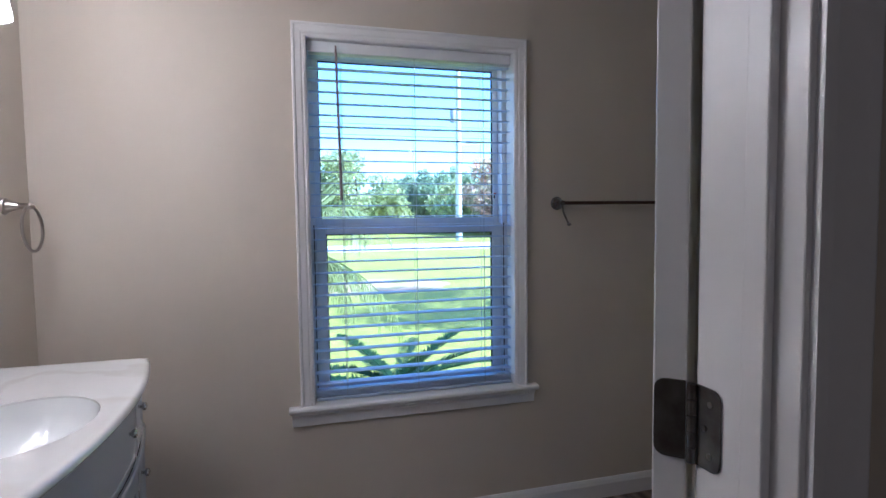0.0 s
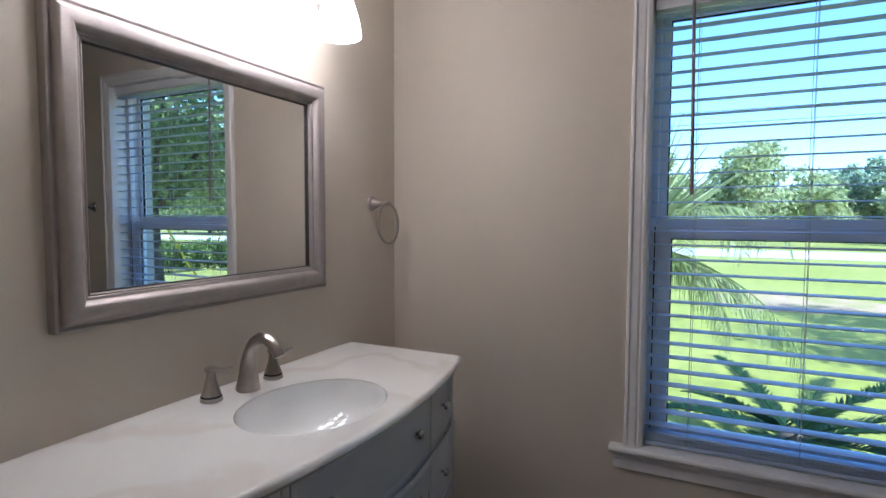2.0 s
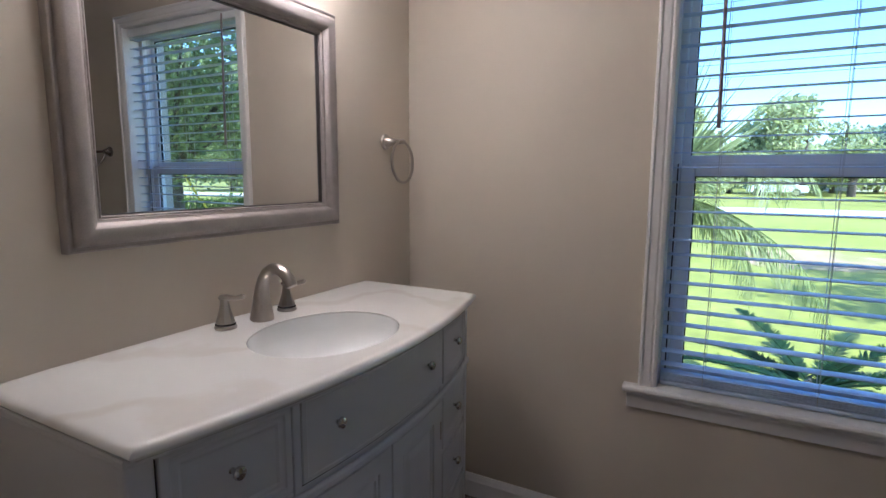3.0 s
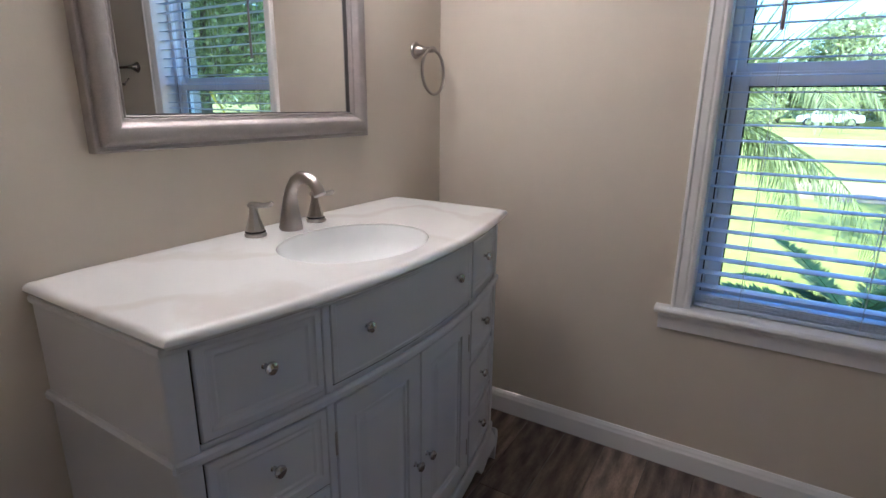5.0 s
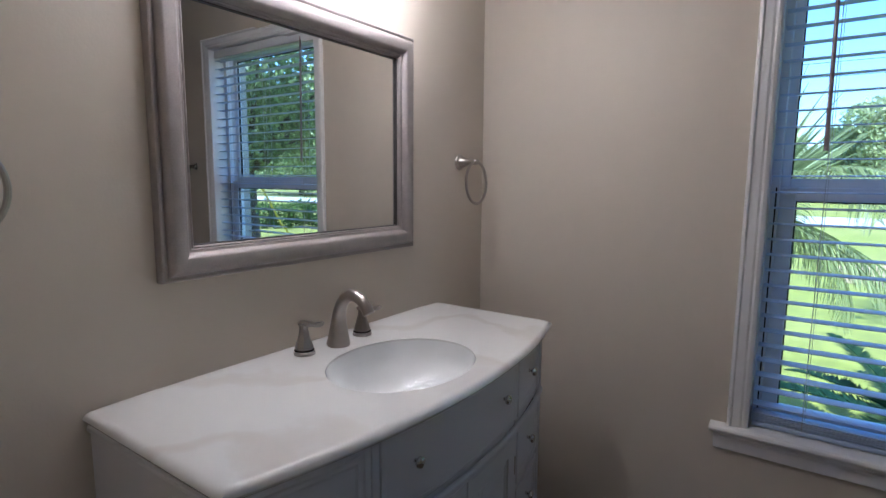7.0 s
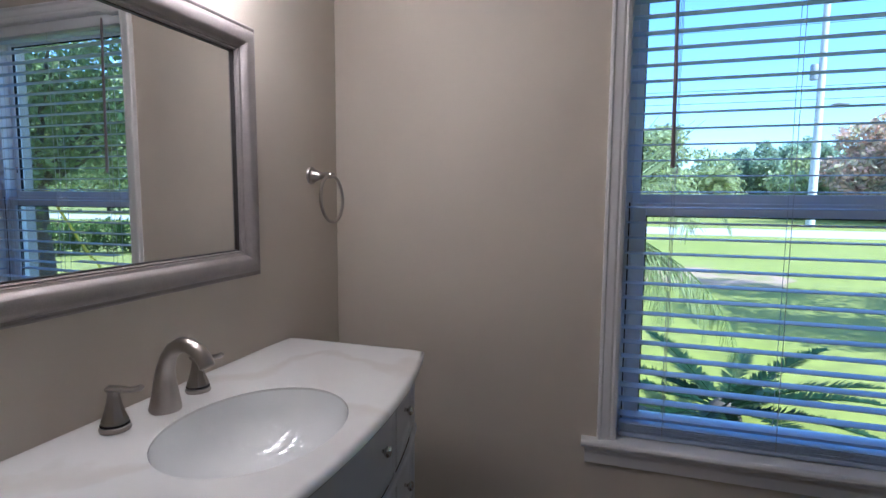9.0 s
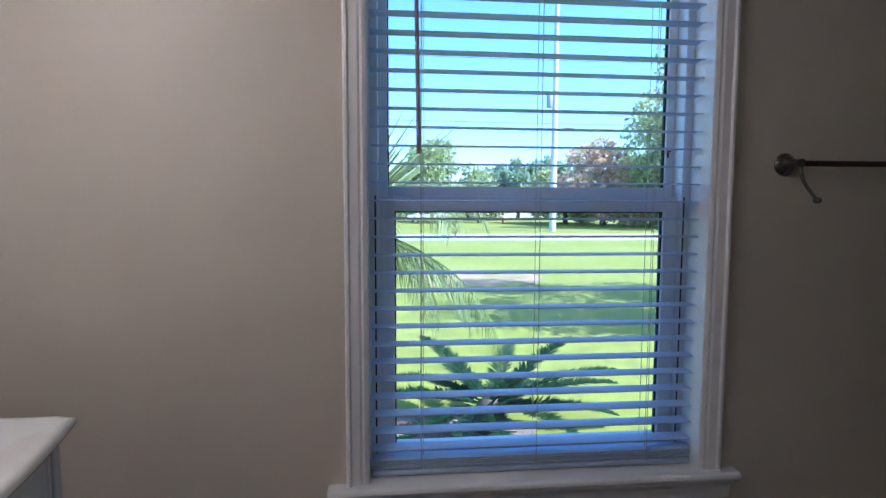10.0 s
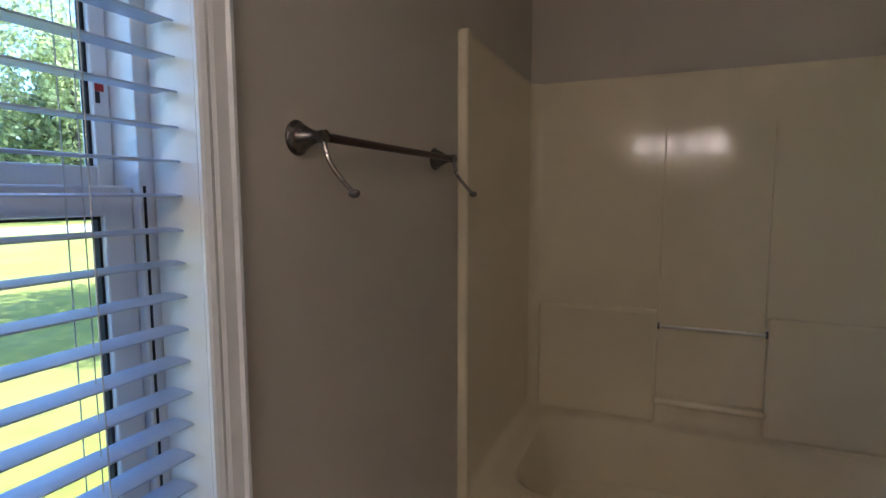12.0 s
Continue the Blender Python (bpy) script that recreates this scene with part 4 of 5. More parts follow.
# ---- outside ----
def leaf_cloud(rnd, blobs, count, size, flat=0.6):
    """Small leaf quads in a set of (centre, radii) blobs, thick near their skins."""
    vol = np.array([r[0] * r[1] * r[2] for _, r in blobs]) ** 0.8
    pick = rnd.choice(len(blobs), count, p=vol / vol.sum())
    cen = np.array([c for c, _ in blobs])[pick]
    rad = np.array([r for _, r in blobs])[pick]
    d = rnd.normal(size=(count, 3))
    d /= np.linalg.norm(d, axis=1)[:, None]
    rr = rnd.uniform(0.35, 1.0, count) ** 0.45 * (1 + 0.12 * rnd.normal(size=count))
    p = cen + d * rr[:, None] * rad
    u = rnd.normal(size=(count, 3))
    u /= np.linalg.norm(u, axis=1)[:, None]
    w = np.cross(u, rnd.normal(size=(count, 3)))
    w /= np.linalg.norm(w, axis=1)[:, None]
    s = size * rnd.uniform(0.6, 1.4, count)[:, None]
    u, w = u * s, w * s * flat
    v = np.stack([p - u, p - w * 0.8 - u * 0.1, p + u, p + w * 0.8 - u * 0.1], axis=1).reshape(-1, 3)
    f = np.arange(count * 4).reshape(-1, 4)
    return v, f


def mesh_np(name, v, f, mat, parent=None, **tags):
    me = bpy.data.meshes.new(name)
    me.vertices.add(len(v))
    me.vertices.foreach_set("co", np.asarray(v, dtype=np.float32).ravel())
    k = f.shape[1]
    me.loops.add(f.size)
    me.loops.foreach_set("vertex_index", f.ravel().astype(np.int32))
    me.polygons.add(len(f))
    me.polygons.foreach_set("loop_start", (np.arange(len(f)) * k).astype(np.int32))
    me.update(calc_edges=True)
    me.materials.append(mat)
    ob = new(name, me)
    if parent:
        ob.parent = parent
    return tagged(ob, **tags)


def foliage(name, c1, c2, rough=0.5):
    m = material(name, c1, rough, scale=1.2, color2=c2, island=0.45, spec=0.35)
    nt = m.node_tree
    b = nt.nodes["Principled BSDF"]
    tr = nt.nodes.new("ShaderNodeBsdfTranslucent")
    mix = nt.nodes.new("ShaderNodeMixShader")
    mix.inputs[0].default_value = 0.55
    nt.links.new(b.inputs["Base Color"].links[0].from_socket, tr.inputs[0])
    nt.links.new(b.outputs[0], mix.inputs[1])
    nt.links.new(tr.outputs[0], mix.inputs[2])
    nt.links.new(mix.outputs[0], nt.nodes["Material Output"].inputs[0])
    return m


LEAF = foliage("oak_leaf", (0.21, 0.27, 0.10), (0.30, 0.34, 0.16))
# leaf colours across the road are paled to stand in for haze
LEAF_FAR_HAZED = foliage("hazed_far_leaf", (0.40, 0.45, 0.20), (0.50, 0.52, 0.28))
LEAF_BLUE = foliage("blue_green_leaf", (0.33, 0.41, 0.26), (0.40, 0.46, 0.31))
LEAF_RED = foliage("red_blossom", (0.84, 0.56, 0.45), (0.56, 0.52, 0.30))
PALM = foliage("palm_leaf", (0.24, 0.29, 0.09), (0.40, 0.43, 0.20), 0.4)
SAGO = foliage("cycad_leaf", (0.022, 0.060, 0.030), (0.05, 0.095, 0.035), 0.35)
HEDGE = foliage("hedge_leaf", (0.10, 0.17, 0.04), (0.15, 0.22, 0.06))


def tree(name, x, y, h, spread, leaves, leaf_size, mat, seed, trunk=0.18, fork=0.4, label="", low=0.25, category="tree", group=""):
    rnd = np.random.default_rng(seed)
    t = thing(name, (x, y, GROUND), label=label, category=category, group=group)
    bm = bmesh.new()
    hb = h * fork
    lean = rnd.uniform(-0.25, 0.25, 2)
    tube([(0, 0, -0.1), (lean[0] * 0.3, lean[1] * 0.3, hb * 0.4), (lean[0], lean[1], hb), (lean[0] * 1.2, lean[1] * 1.2, h * 0.72)], [trunk * 1.35, trunk, trunk * 0.8, trunk * 0.25], 10, bm)
    blobs = []
    for i in range(9):
        a_ = 2 * math.pi * i / 9 + rnd.uniform(-0.3, 0.3)
        r = spread * rnd.uniform(0.45, 0.78)
        z = h * rnd.uniform(low + 0.18, 0.80)
        tip = (math.cos(a_) * r, math.sin(a_) * r, z)
        tube([(lean[0] * 0.8, lean[1] * 0.8, hb * 0.85), (tip[0] * 0.5, tip[1] * 0.5, (hb + z) / 2 * 1.02), tip], [trunk * 0.5, trunk * 0.3, trunk * 0.08], 6, bm)
        blobs.append((tip, (spread * rnd.uniform(0.26, 0.42), spread * rnd.uniform(0.26, 0.42), h * rnd.uniform(0.14, 0.21))))
    for i in range(9):
        a_ = rnd.uniform(0, 6.28)
        r = spread * rnd.uniform(0, 0.55)
        blobs.append(((math.cos(a_) * r, math.sin(a_) * r, h * rnd.uniform(low + 0.30, 0.90)), (spread * rnd.uniform(0.22, 0.36), spread * rnd.uniform(0.22, 0.36), h * rnd.uniform(0.11, 0.17))))
    part("trunk", bm, BARK, t, smooth=True)
    v, f = leaf_cloud(rnd, blobs, leaves, leaf_size)
    mesh_np("crown", v, f, mat, t)
    return t


def frond(V, F, base, azim, rise, length, droop, width, nleaf, leaflet, rnd, arch=0.5, sag=0.25, wide=0.028):
    """A feather frond: a curved rib of thin quads and narrow leaflets."""
    base = np.array(base, float)
    h = np.array([math.cos(azim), math.sin(azim), 0.0])
    up = np.array([0, 0, 1.0])
    side = np.cross(h, up)
    pts, ang, p = [], rise, base.copy()
    steps = 22
    for i in range(steps + 1):
        pts.append(p.copy())
        s = i / steps
        p = p + (h * math.cos(ang) + up * math.sin(ang)) * length / steps
        ang -= droop / steps * (0.4 + 1.2 * s)
    pts = np.array(pts)
    for i in range(steps):
        d = pts[i + 1] - pts[i]
        w = width * (1 - 0.8 * i / steps)
        k = len(V)
        V += [pts[i] - side * w, pts[i] + side * w, pts[i + 1] + side * w * 0.95, pts[i + 1] - side * w * 0.95]
        F.append((k, k + 1, k + 2, k + 3))
        nrm = np.cross(side, d)
        nrm /= np.linalg.norm(nrm) + 1e-9
        k = len(V)
        V += [pts[i] - nrm * w, pts[i] + nrm * w, pts[i + 1] + nrm * w * 0.9, pts[i + 1] - nrm * w * 0.9]
        F.append((k, k + 1, k + 2, k + 3))
    for j in range(nleaf):
        s = 0.12 + 0.88 * j / nleaf
        q = s * steps
        i = min(int(q), steps - 1)
        c = pts[i] + (pts[i + 1] - pts[i]) * (q - i)
        t = (pts[i + 1] - pts[i]) / (np.linalg.norm(pts[i + 1] - pts[i]) + 1e-9)
        nrm = np.cross(side, t)
        L = leaflet * (math.sin(math.pi * min(1, 0.12 + s * 0.86)) ** 0.6) * rnd.uniform(0.85, 1.1)
        for sg in (-1, 1):
            d = side * sg * rnd.uniform(0.75, 0.95) + t * rnd.uniform(0.45, 0.7) + nrm * arch * rnd.uniform(0.1, 0.5)
            d /= np.linalg.norm(d)
            wd = t * leaflet * wide
            m1 = c + d * L * 0.5 + np.array([0, 0, -sag * L * 0.15])
            m2 = c + d * L + np.array([0, 0, -sag * L])
            k = len(V)
            V += [c - wd * 0.5, c + wd * 0.5, m1 + wd, m1 - wd]
            F.append((k, k + 1, k + 2, k + 3))
            V += [m1 - wd, m1 + wd, m2 + wd * 0.15, m2 - wd * 0.15]
            F.append((k + 4, k + 5, k + 6, k + 7))


def sago(x, y, seed, size=0.8, name="sago_palm", label="dark green sago palm growing at the edge of the mulch bed"):
    rnd = np.random.default_rng(seed)
    t = thing(name, (x, y, GROUND), label=label, category="plant")
    part("trunk", lathe([(0.09, -0.05), (0.12, 0.05), (0.13, 0.14), (0.09, 0.22), (0.03, 0.27)], 14), BARK, t, smooth=True)
    for i in range(17):
        V, F = [], []
        ring = i % 3
        frond(V, F, (0, 0, 0.20), 2 * math.pi * i * 0.382 + rnd.uniform(-0.1, 0.1), radians((4, 16, 32)[ring] + rnd.uniform(-6, 6)), size * rnd.uniform(0.85, 1.1), radians(rnd.uniform(18, 38)), 0.010, 84, 0.115, rnd, arch=0.8, sag=0.0, wide=0.085)
        mesh_np("frond", np.array(V), np.array(F), SAGO, t)


def palm(x, y, h, seed, specs):
    rnd = np.random.default_rng(seed)
    t = thing("palm_tree", (x, y, GROUND), label="young feather palm with arching and hanging green fronds beside the house", category="palm tree")
    part("trunk", lathe([(0.15, -0.1), (0.14, 0.2), (0.11, h * 0.5), (0.12, h * 0.8), (0.08, h), (0.03, h + 0.12)], 16), BARK, t, smooth=True)
    for az, rise, ln, droop, lf in specs:
        V, F = [], []
        frond(V, F, (0, 0, h), radians(az), radians(rise), ln, radians(droop), 0.009, 54, lf, rnd, arch=0.2, sag=1.25 if lf < 0.2 else 0.55, wide=0.030 if lf < 0.2 else 0.022)
        mesh_np("frond", np.array(V), np.array(F), PALM, t)
    # young spears standing in the heart
    for k in range(3):
        V, F = [], []
        for i in range(26):
            az, el, ln = rnd.uniform(-1.0, 1.2), radians(rnd.uniform(38, 88)), rnd.uniform(0.55, 1.05)
            d = np.array([math.cos(az) * math.cos(el), math.sin(az) * math.cos(el), math.sin(el)])
            sd = np.cross(d, (0.3, -1, 0.2))
            sd = sd / np.linalg.norm(sd) * 0.009
            b0 = np.array([0.0, 0.0, h - 0.05])
            mid_, tip_ = b0 + d * ln * 0.5, b0 + d * ln + np.array([0, 0, -0.05])
            q = len(V)
            V += [b0 - sd * 0.4, b0 + sd * 0.4, mid_ + sd, mid_ - sd, tip_ + sd * 0.1, tip_ - sd * 0.1]
            F += [(q, q + 1, q + 2, q + 3), (q + 3, q + 2, q + 4, q + 5)]
        mesh_np("spear_leaf", np.array(V), np.array(F), PALM, t)


def lawn_material():
    m = material("mown_lawn", (0.215, 0.225, 0.022), 0.85, scale=0.35, fine=0.22, color2=(0.26, 0.255, 0.045), bump=0.8, bump_scale=40)
    return m


LAWN = lawn_material()
CONCRETE = material("pale_concrete", (0.52, 0.50, 0.47), 0.85, scale=0.4, fine=0.06, color2=(0.46, 0.44, 0.41))
SOIL = material("bare_soil", (0.42, 0.26, 0.18), 0.95, scale=2, fine=0.25, color2=(0.25, 0.22, 0.06), bump=0.8, bump_scale=30)
MULCH = material("mulch", (0.20, 0.14, 0.11), 0.95, scale=6, fine=0.4, color2=(0.29, 0.21, 0.17), bump=1.0, bump_scale=50)
CHIP = material("bark_chip", (0.18, 0.105, 0.075), 0.9, island=0.5)


def patch(name, cx, cy, rx, ry, z, mat, seed, label, n=40):
    rnd = np.random.default_rng(seed)
    ph = rnd.uniform(0, 6.28, 4)
    bm = bmesh.new()
    c = bm.verts.new((cx, cy, z + 0.004))
    ring = []
    for i in range(n):
        a_ = 2 * math.pi * i / n
        r = 1 + 0.10 * math.sin(3 * a_ + ph[0]) + 0.08 * math.sin(5 * a_ + ph[1]) + 0.05 * math.sin(9 * a_ + ph[2])
        ring.append(bm.verts.new((cx + rx * r * math.cos(a_), cy + ry * r * math.sin(a_), z)))
    for i in range(n):
        bm.faces.new((c, ring[i], ring[(i + 1) % n]))
    return obj(name, bm, mat, kind="structure", label=label)


def outdoors():
    bm = boxes((-400, 500, YN + 0.2, 700, GROUND - 0.3, GROUND))
    obj("ground", bm, LAWN, kind="structure", label="bright green mown lawn")
    obj("road", boxes((-120, 160, 27.5, 33.5, GROUND - 0.1, GROUND + 0.012)), CONCRETE, kind="structure", label="pale sunlit concrete road")
    obj("driveway", boxes((-16, -9, 12, 27.49, GROUND - 0.1, GROUND + 0.010)), CONCRETE, kind="structure", label="pale concrete driveway")
    patch("mulch_bed", 0.1, 4.3, 1.95, 1.05, GROUND + 0.012, MULCH, 5, "bed of brown bark mulch along the house")
    patch("soil_patch", 2.85, 13.3, 1.6, 1.5, GROUND + 0.006, SOIL, 8, "bare reddish soil patch in the lawn")
    rnd = np.random.default_rng(12)
    n = 2600
    a_ = rnd.uniform(0, 6.28, n)
    r = np.sqrt(rnd.uniform(0, 1, n))
    p = np.stack([0.1 + 1.7 * r * np.cos(a_), 4.3 + 0.97 * r * np.sin(a_), GROUND + 0.016 + rnd.uniform(0, 0.02, n)], 1)
    v, f = leaf_cloud(rnd, [((0, 0, 0), (1e-4, 1e-4, 1e-4))], n, 0.022, 0.35)
    v = v.reshape(n, 4, 3) * np.array([1, 1, 0.4]) + p[:, None, :]
    mesh_np("mulch_chips", v.reshape(-1, 3), f, CHIP, kind="stuff", label="brown bark chips", category="mulch")
    sago(1.72, 4.85, 2, 0.92)
    palm(0.70, 4.4, 1.52, 7, [(21, -12, 1.75, 88, 0.17), (6, -8, 1.25, 98, 0.17), (-20, -12, 0.95, 90, 0.17), (38, -14, 1.15, 88, 0.17), (-8, 45, 1.1, 130, 0.28), (30, 40, 1.1, 120, 0.28), (-40, 45, 1.0, 130, 0.28),
                              (75, 30, 1.3, 110, 0.30), (110, 45, 1.4, 120, 0.30), (160, 35, 1.3, 120, 0.30), (210, 40, 1.1, 120, 0.28), (265, 55, 0.9, 110, 0.28), (-3, -12, 1.0, 70, 0.26),
                              (120, 80, 1.1, 40, 0.28)])
    tree("oak_tree", 8.7, 7.5, 7.0, 3.2, 21000, 0.068, LEAF, 21, trunk=0.17, fork=0.30, low=0.10, label="leafy young oak with dense green foliage, staked on the lawn")
    # guy straps of the staked tree
    YEL = material("yellow_plastic", (0.75, 0.60, 0.05), 0.5)
    for dx, dy in ((-1.2, 0.3), (1.0, 0.6), (-0.3, -1.2)):
        o = obj("guy_wire_guard", tube([(8.7 + dx, 7.5 + dy, GROUND + 0.05), (8.7 + dx * 0.12, 7.5 + dy * 0.12, GROUND + 1.75)], 0.022, 8), YEL, label="yellow plastic guy wire guard beside the oak", category="guy wire", group="guy wires of the oak")
    # hedge
    rnd = np.random.default_rng(31)
    h = thing("hedge", (12.0, 13.6, GROUND), label="clipped green hedge beyond the staked oak on the lawn", category="hedge")
    h.rotation_euler[2] = radians(-53)
    v, f = leaf_cloud(rnd, [((k * 0.55 - 0.6, 0.1 * math.sin(k * 3), 0.50 + 0.06 * math.sin(k * 2.1)), (0.46, 0.40, 0.48)) for k in range(14)], 19000, 0.045)
    mesh_np("leaves", v, f, HEDGE, h)
    for k in range(14):
        part("stem", tube([(k * 0.55 - 0.6, 0, -0.05), (k * 0.55 - 0.55, 0.05, 0.45)], [0.02, 0.008], 6), BARK, h)
    far()


def far():
    R = random.Random(77)
    rows = [(-34, 62, 9, 0), (-28, 60, 10, 0), (-22, 64, 9, 0), (-16, 62, 10, 0), (-10, 60, 10, 0), (-4.5, 60, 8.5, 0), (0.0, 62, 6.8, 0), (5.8, 60, 9.2, 0), (8, 70, 8.0, 0), (11, 78, 8, 1),
            (13.5, 72, 8.5, 1), (16.5, 74, 9, 1), (18.5, 58, 7.0, 0), (22.3, 52, 8.2, 2), (26, 55, 8.8, 0), (30.5, 50, 11.5, 0), (32.5, 47, 16, 0), (36, 50, 17, 0), (39.5, 52, 16, 0), (44, 55, 15, 0), (49, 58, 15, 0), (55, 60, 15, 0)]
    for k, (az, dist, h, c) in enumerate(rows):
        mat = (LEAF_FAR_HAZED, LEAF_BLUE, LEAF_RED)[c]
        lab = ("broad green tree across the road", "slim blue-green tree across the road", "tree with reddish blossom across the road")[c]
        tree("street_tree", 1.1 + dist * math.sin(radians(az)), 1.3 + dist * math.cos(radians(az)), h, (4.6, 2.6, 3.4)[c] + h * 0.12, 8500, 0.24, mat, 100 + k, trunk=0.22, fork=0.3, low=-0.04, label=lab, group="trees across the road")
    # undergrowth line far off
    rnd = np.random.default_rng(5)
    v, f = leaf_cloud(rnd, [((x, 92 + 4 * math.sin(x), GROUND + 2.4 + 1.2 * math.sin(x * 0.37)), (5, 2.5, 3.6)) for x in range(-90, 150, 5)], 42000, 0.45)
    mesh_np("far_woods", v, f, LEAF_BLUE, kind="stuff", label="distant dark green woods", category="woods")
    rnd = np.random.default_rng(44)
    t = thing("palm_tree", (10.5, 58, GROUND), label="small feathery palm with a brown trunk across the road", category="palm tree")
    part("trunk", lathe([(0.35, -0.1), (0.3, 1.0), (0.42, 2.2), (0.35, 3.0), (0.1, 3.3)], 12), BARK, t, smooth=True)
    for i in range(22):
        V, F = [], []
        frond(V, F, (0, 0, 3.0), i * 2.4, radians((15, 40, 65)[i % 3]), 3.0, radians(110), 0.05, 26, 0.75, rnd, arch=0.3, sag=0.4, wide=0.07)
        mesh_np("frond", np.array(V), np.array(F), PALM, t)
    pole(12.25, 37.5)
    house(18.0, 82, 14, 3.0)
    house(-12.0, 74, 16, 3.1)
    car(4.8, 56.0, (0.75, 0.75, 0.75))
    hydrant(12.6, 56)


POLE = material("weathered_pole", (0.60, 0.58, 0.55), 0.85, scale=3, stretch=(6, 6, 0.6), color2=(0.48, 0.46, 0.43))
WIRE = material("black_cable", (0.03, 0.03, 0.03), 0.6)
STEELGREY = material("grey_transformer", (0.30, 0.31, 0.33), 0.5)


def pole(x, y):
    p = thing("utility_pole", (x, y, GROUND), label="pale grey utility pole with a cross arm beside the road", category="utility pole")
    part("post", tube([(0, 0, -0.3), (0.03, 0, 6), (0.05, 0, 15.5)], [0.25, 0.21, 0.15], 12), POLE, p, smooth=True)
    part("cross_arm", boxes((-0.1, 1.7, -0.06, 0.06, 6.98, 7.10)), POLE, p, bevel=0.01)
    part("street_lamp_head", tube([(0.6, 0, 7.14), (0.9, 0, 7.18), (1.5, 0, 7.12)], [0.06, 0.14, 0.10], 10, squash=0.5), STEELGREY, p, smooth=True)
    part("transformer", lathe([(0.20, 0), (0.22, 0.05), (0.22, 0.8), (0.18, 0.9), (0.05, 0.92)], 16, at=(-0.36, 0, 8.6)), STEELGREY, p, smooth=True)
    for zz, dy in ((7.5, 0.0), (8.3, 0.2), (11.8, 0.0)):
        pts = [(-60 + 4 * k, dy, zz + 1.4 * ((k - 15) / 15) ** 2) for k in range(31)]
        part("power_line", tube(pts, 0.018, 5), WIRE, p, "thin black power line")


SIDING = material("far_house_wall", (0.62, 0.58, 0.50), 0.85)
ROOF = material("far_house_roof", (0.22, 0.18, 0.16), 0.9, scale=3)
PANE = material("far_window", (0.05, 0.06, 0.07), 0.15)


def house(x, y, w, h):
    t = thing("house", (x, y, GROUND), label="pale single-storey house with a grey hip roof", category="house", group="houses across the road")
    d = 9
    part("wall", boxes((-w / 2, w / 2, 0, d, 0, h)), SIDING, t)
    bm = bmesh.new()
    o = 0.6
    v = [bm.verts.new(p) for p in ((-w / 2 - o, -o, h), (w / 2 + o, -o, h), (w / 2 + o, d + o, h), (-w / 2 - o, d + o, h), (-w / 2 + 4, d / 2, h + 2.0), (w / 2 - 4, d / 2, h + 2.0))]
    for f in ((0, 1, 5, 4), (1, 2, 5), (2, 3, 4, 5), (3, 0, 4), (0, 3, 2, 1)):
        bm.faces.new([v[i] for i in f])
    part("roof", bm, ROOF, t)
    part("door", boxes((-0.5, 0.5, -0.05, 0.0, 0.1, 2.15)), TRIM, t)
    for k in (-0.36, -0.2, 0.2, 0.36):
        wn = part("window", boxes((w * k - 0.75, w * k + 0.75, -0.04, 0.0, 1.0, 2.2)), TRIM, t)
        part("pane", boxes((w * k - 0.66, w * k + 0.66, -0.06, -0.041, 1.08, 2.12)), PANE, wn)


def car(x, y, color):
    paint = material("car_paint", color, 0.25, coat=0.6)
    tyre = material("tyre_rubber", (0.02, 0.02, 0.02), 0.8)
    t = thing("car", (x, y, GROUND), label="white parked car beyond the road", category="car")
    prof = [(-2.3, 0.35), (-2.3, 0.75), (-2.1, 0.88), (-1.4, 0.95), (-0.8, 1.42), (0.7, 1.46), (1.5, 1.0), (2.25, 0.92), (2.35, 0.6), (2.3, 0.35)]
    part("body", sweep_y(prof, -0.85, 0.85), paint, t, bevel=0.05)
    glassp = [(-1.22, 0.98), (-0.74, 1.36), (0.62, 1.40), (1.28, 1.0)]
    part("window", sweep_y(glassp, -0.862, 0.862), PANE, t)
    for wx in (-1.45, 1.45):
        for wy in (-0.88, 0.68):
            w_ = part("wheel", lathe([(0.32, 0), (0.34, 0.03), (0.34, 0.17), (0.32, 0.2)], 20, "y", (wx, wy, 0.34)), tyre, t)
            part("rim", lathe([(0.2, -0.01), (0.18, 0.0)], 16, "y", (wx, wy if wy < 0 else wy + 0.21, 0.34)), CHROME, w_)


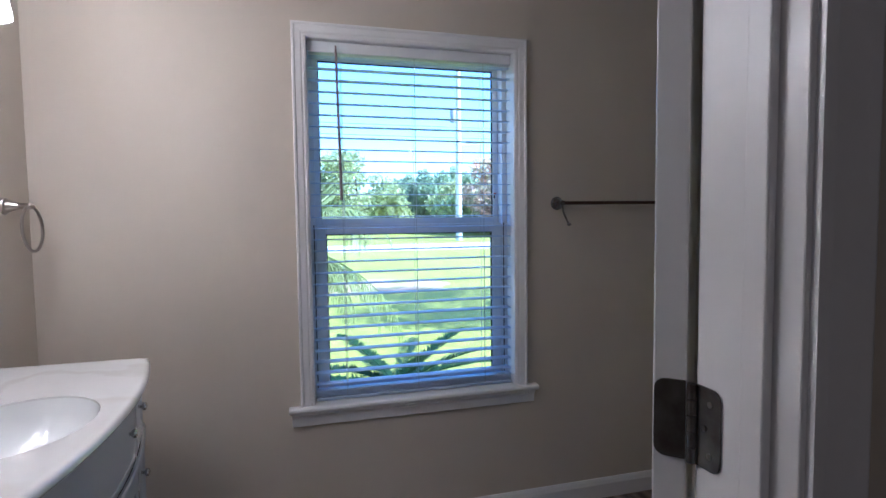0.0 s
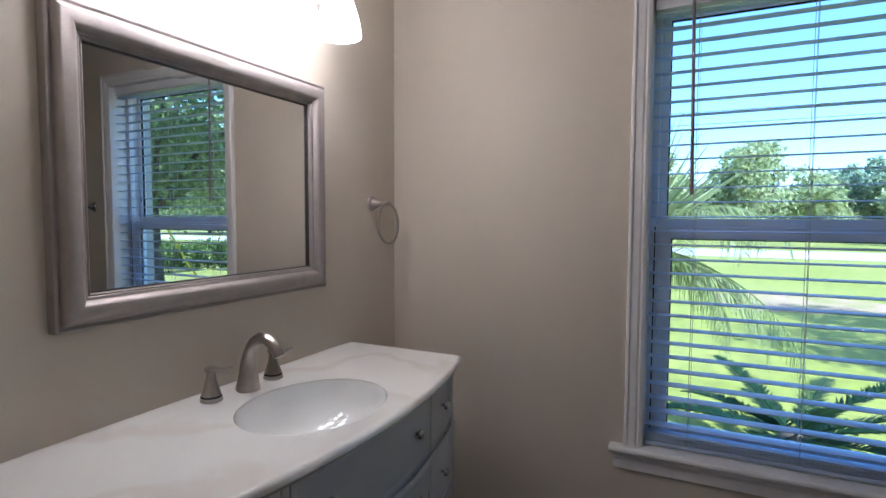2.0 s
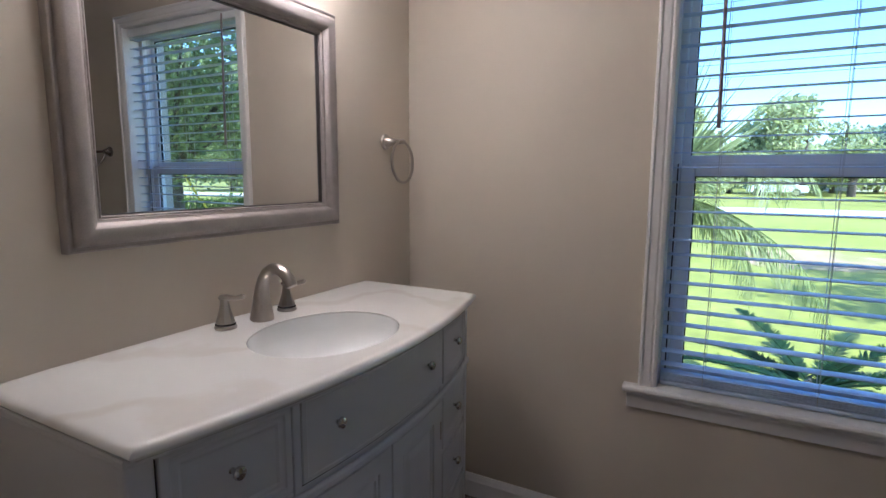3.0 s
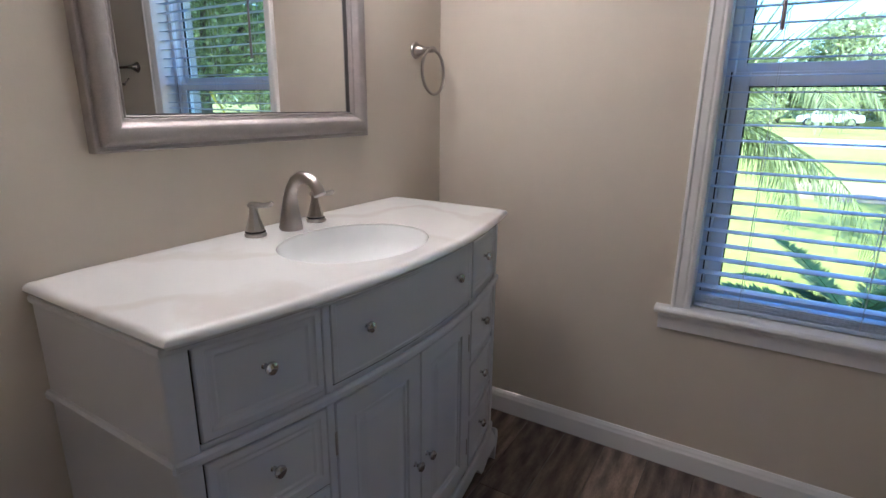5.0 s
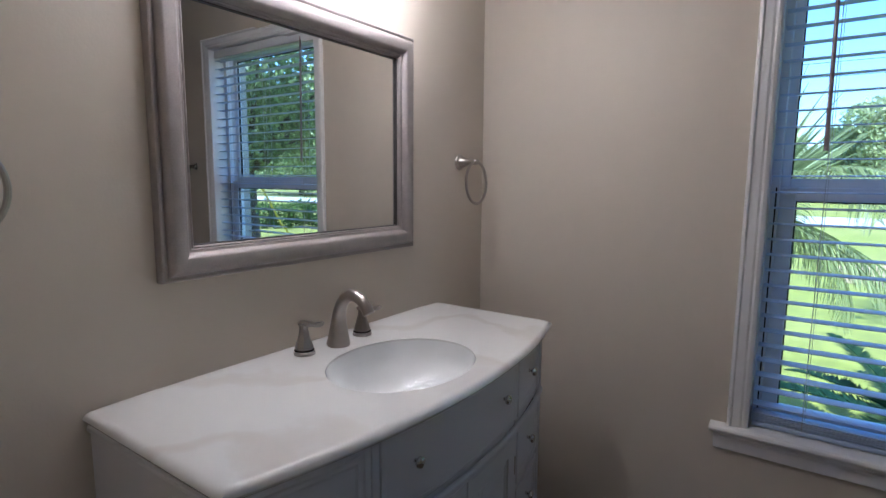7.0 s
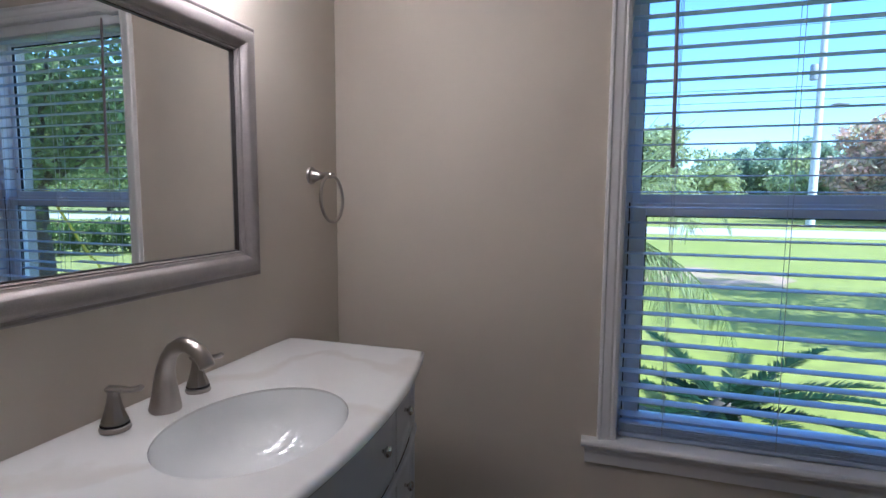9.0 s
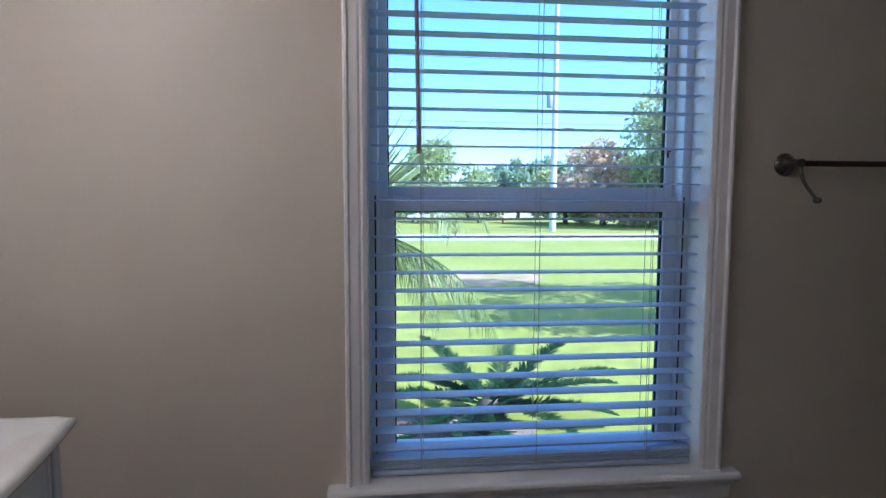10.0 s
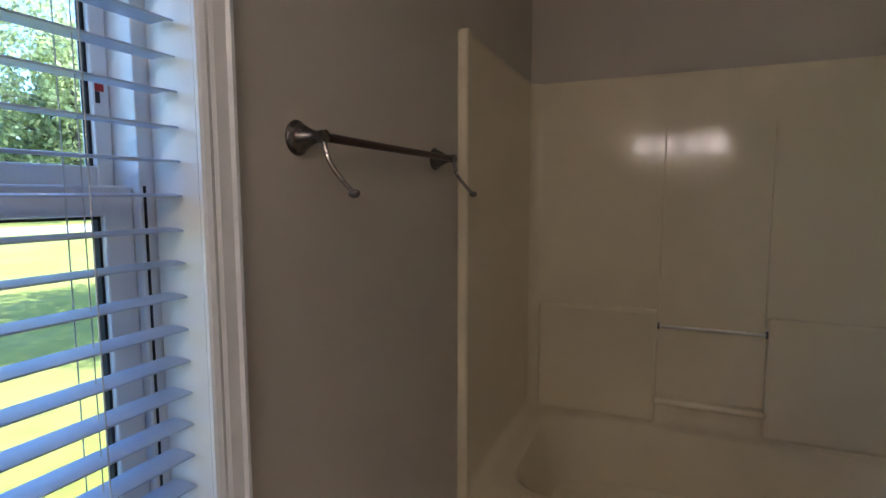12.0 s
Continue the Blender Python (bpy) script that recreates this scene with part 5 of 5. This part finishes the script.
def hydrant(x, y):
    m = material("red_hydrant_paint", (0.65, 0.07, 0.03), 0.45)
    h = thing("fire_hydrant", (x, y, GROUND), label="orange-red fire hydrant on the far verge", category="fire hydrant")
    part("barrel", lathe([(0.16, 0), (0.16, 0.05), (0.12, 0.07), (0.12, 0.5), (0.15, 0.52), (0.15, 0.56), (0.11, 0.66), (0.04, 0.72), (0.03, 0.78)], 16), m, h, smooth=True)
    part("outlet", lathe([(0.07, -0.22), (0.07, 0.22)], 12, "x", (0, 0, 0.42)), m, h)


setting()
skirting()
casing()
doorway()
blinds()
vanity()
worktop()
faucet()
mirror()
vanity_light()
towel_ring(2.283, 1.397)
towel_ring(0.872, 1.388)
towel_bar()
tub()
outdoors()


# ---- floor planks ----
def floor():
    sub = obj("floor", boxes((-0.9, XE + 0.12, -1.7, YN, -0.06, -0.007)), GAP, kind="structure", label="dark grey-brown wood-look plank floor")
    w, L = 0.152, 1.22
    bm = bmesh.new()
    g = 0.0009
    b = 0.0012
    lo = [bm.verts.new(p) for p in ((g, g, -0.0065), (w - g, g, -0.0065), (w - g, L - g, -0.0065), (g, L - g, -0.0065))]
    mi = [bm.verts.new(p) for p in ((g, g, -b), (w - g, g, -b), (w - g, L - g, -b), (g, L - g, -b))]
    hi = [bm.verts.new(p) for p in ((g + b, g + b, 0), (w - g - b, g + b, 0), (w - g - b, L - g - b, 0), (g + b, L - g - b, 0))]
    for k in range(4):
        bm.faces.new((lo[k], lo[(k + 1) % 4], mi[(k + 1) % 4], mi[k]))
        bm.faces.new((mi[k], mi[(k + 1) % 4], hi[(k + 1) % 4], hi[k]))
    bm.faces.new(hi)
    bmesh.ops.recalc_face_normals(bm, faces=bm.faces)
    me = bpy.data.meshes.new("plank")
    bm.to_mesh(me)
    bm.free()
    me.materials.append(PLANK)
    rnd = random.Random(9)
    for i in range(25):
        x = -0.02 + i * w
        off = rnd.uniform(0, L)
        y = YN - 0.004
        first = L * rnd.uniform(0.3, 1.0)
        while y > -1.6:
            ln = first if first else L
            first = None
            if y - ln < -1.7 or (x > 2.45 and y - ln < YS0):
                ln = y - (YS0 if x > 2.45 else -1.69)
                if ln < 0.05:
                    break
            o = new("plank", me)
            o.parent = sub
            o.location = (x, y - ln, 0)
            o.scale = (1, ln / L, 1)
            y -= ln


floor()
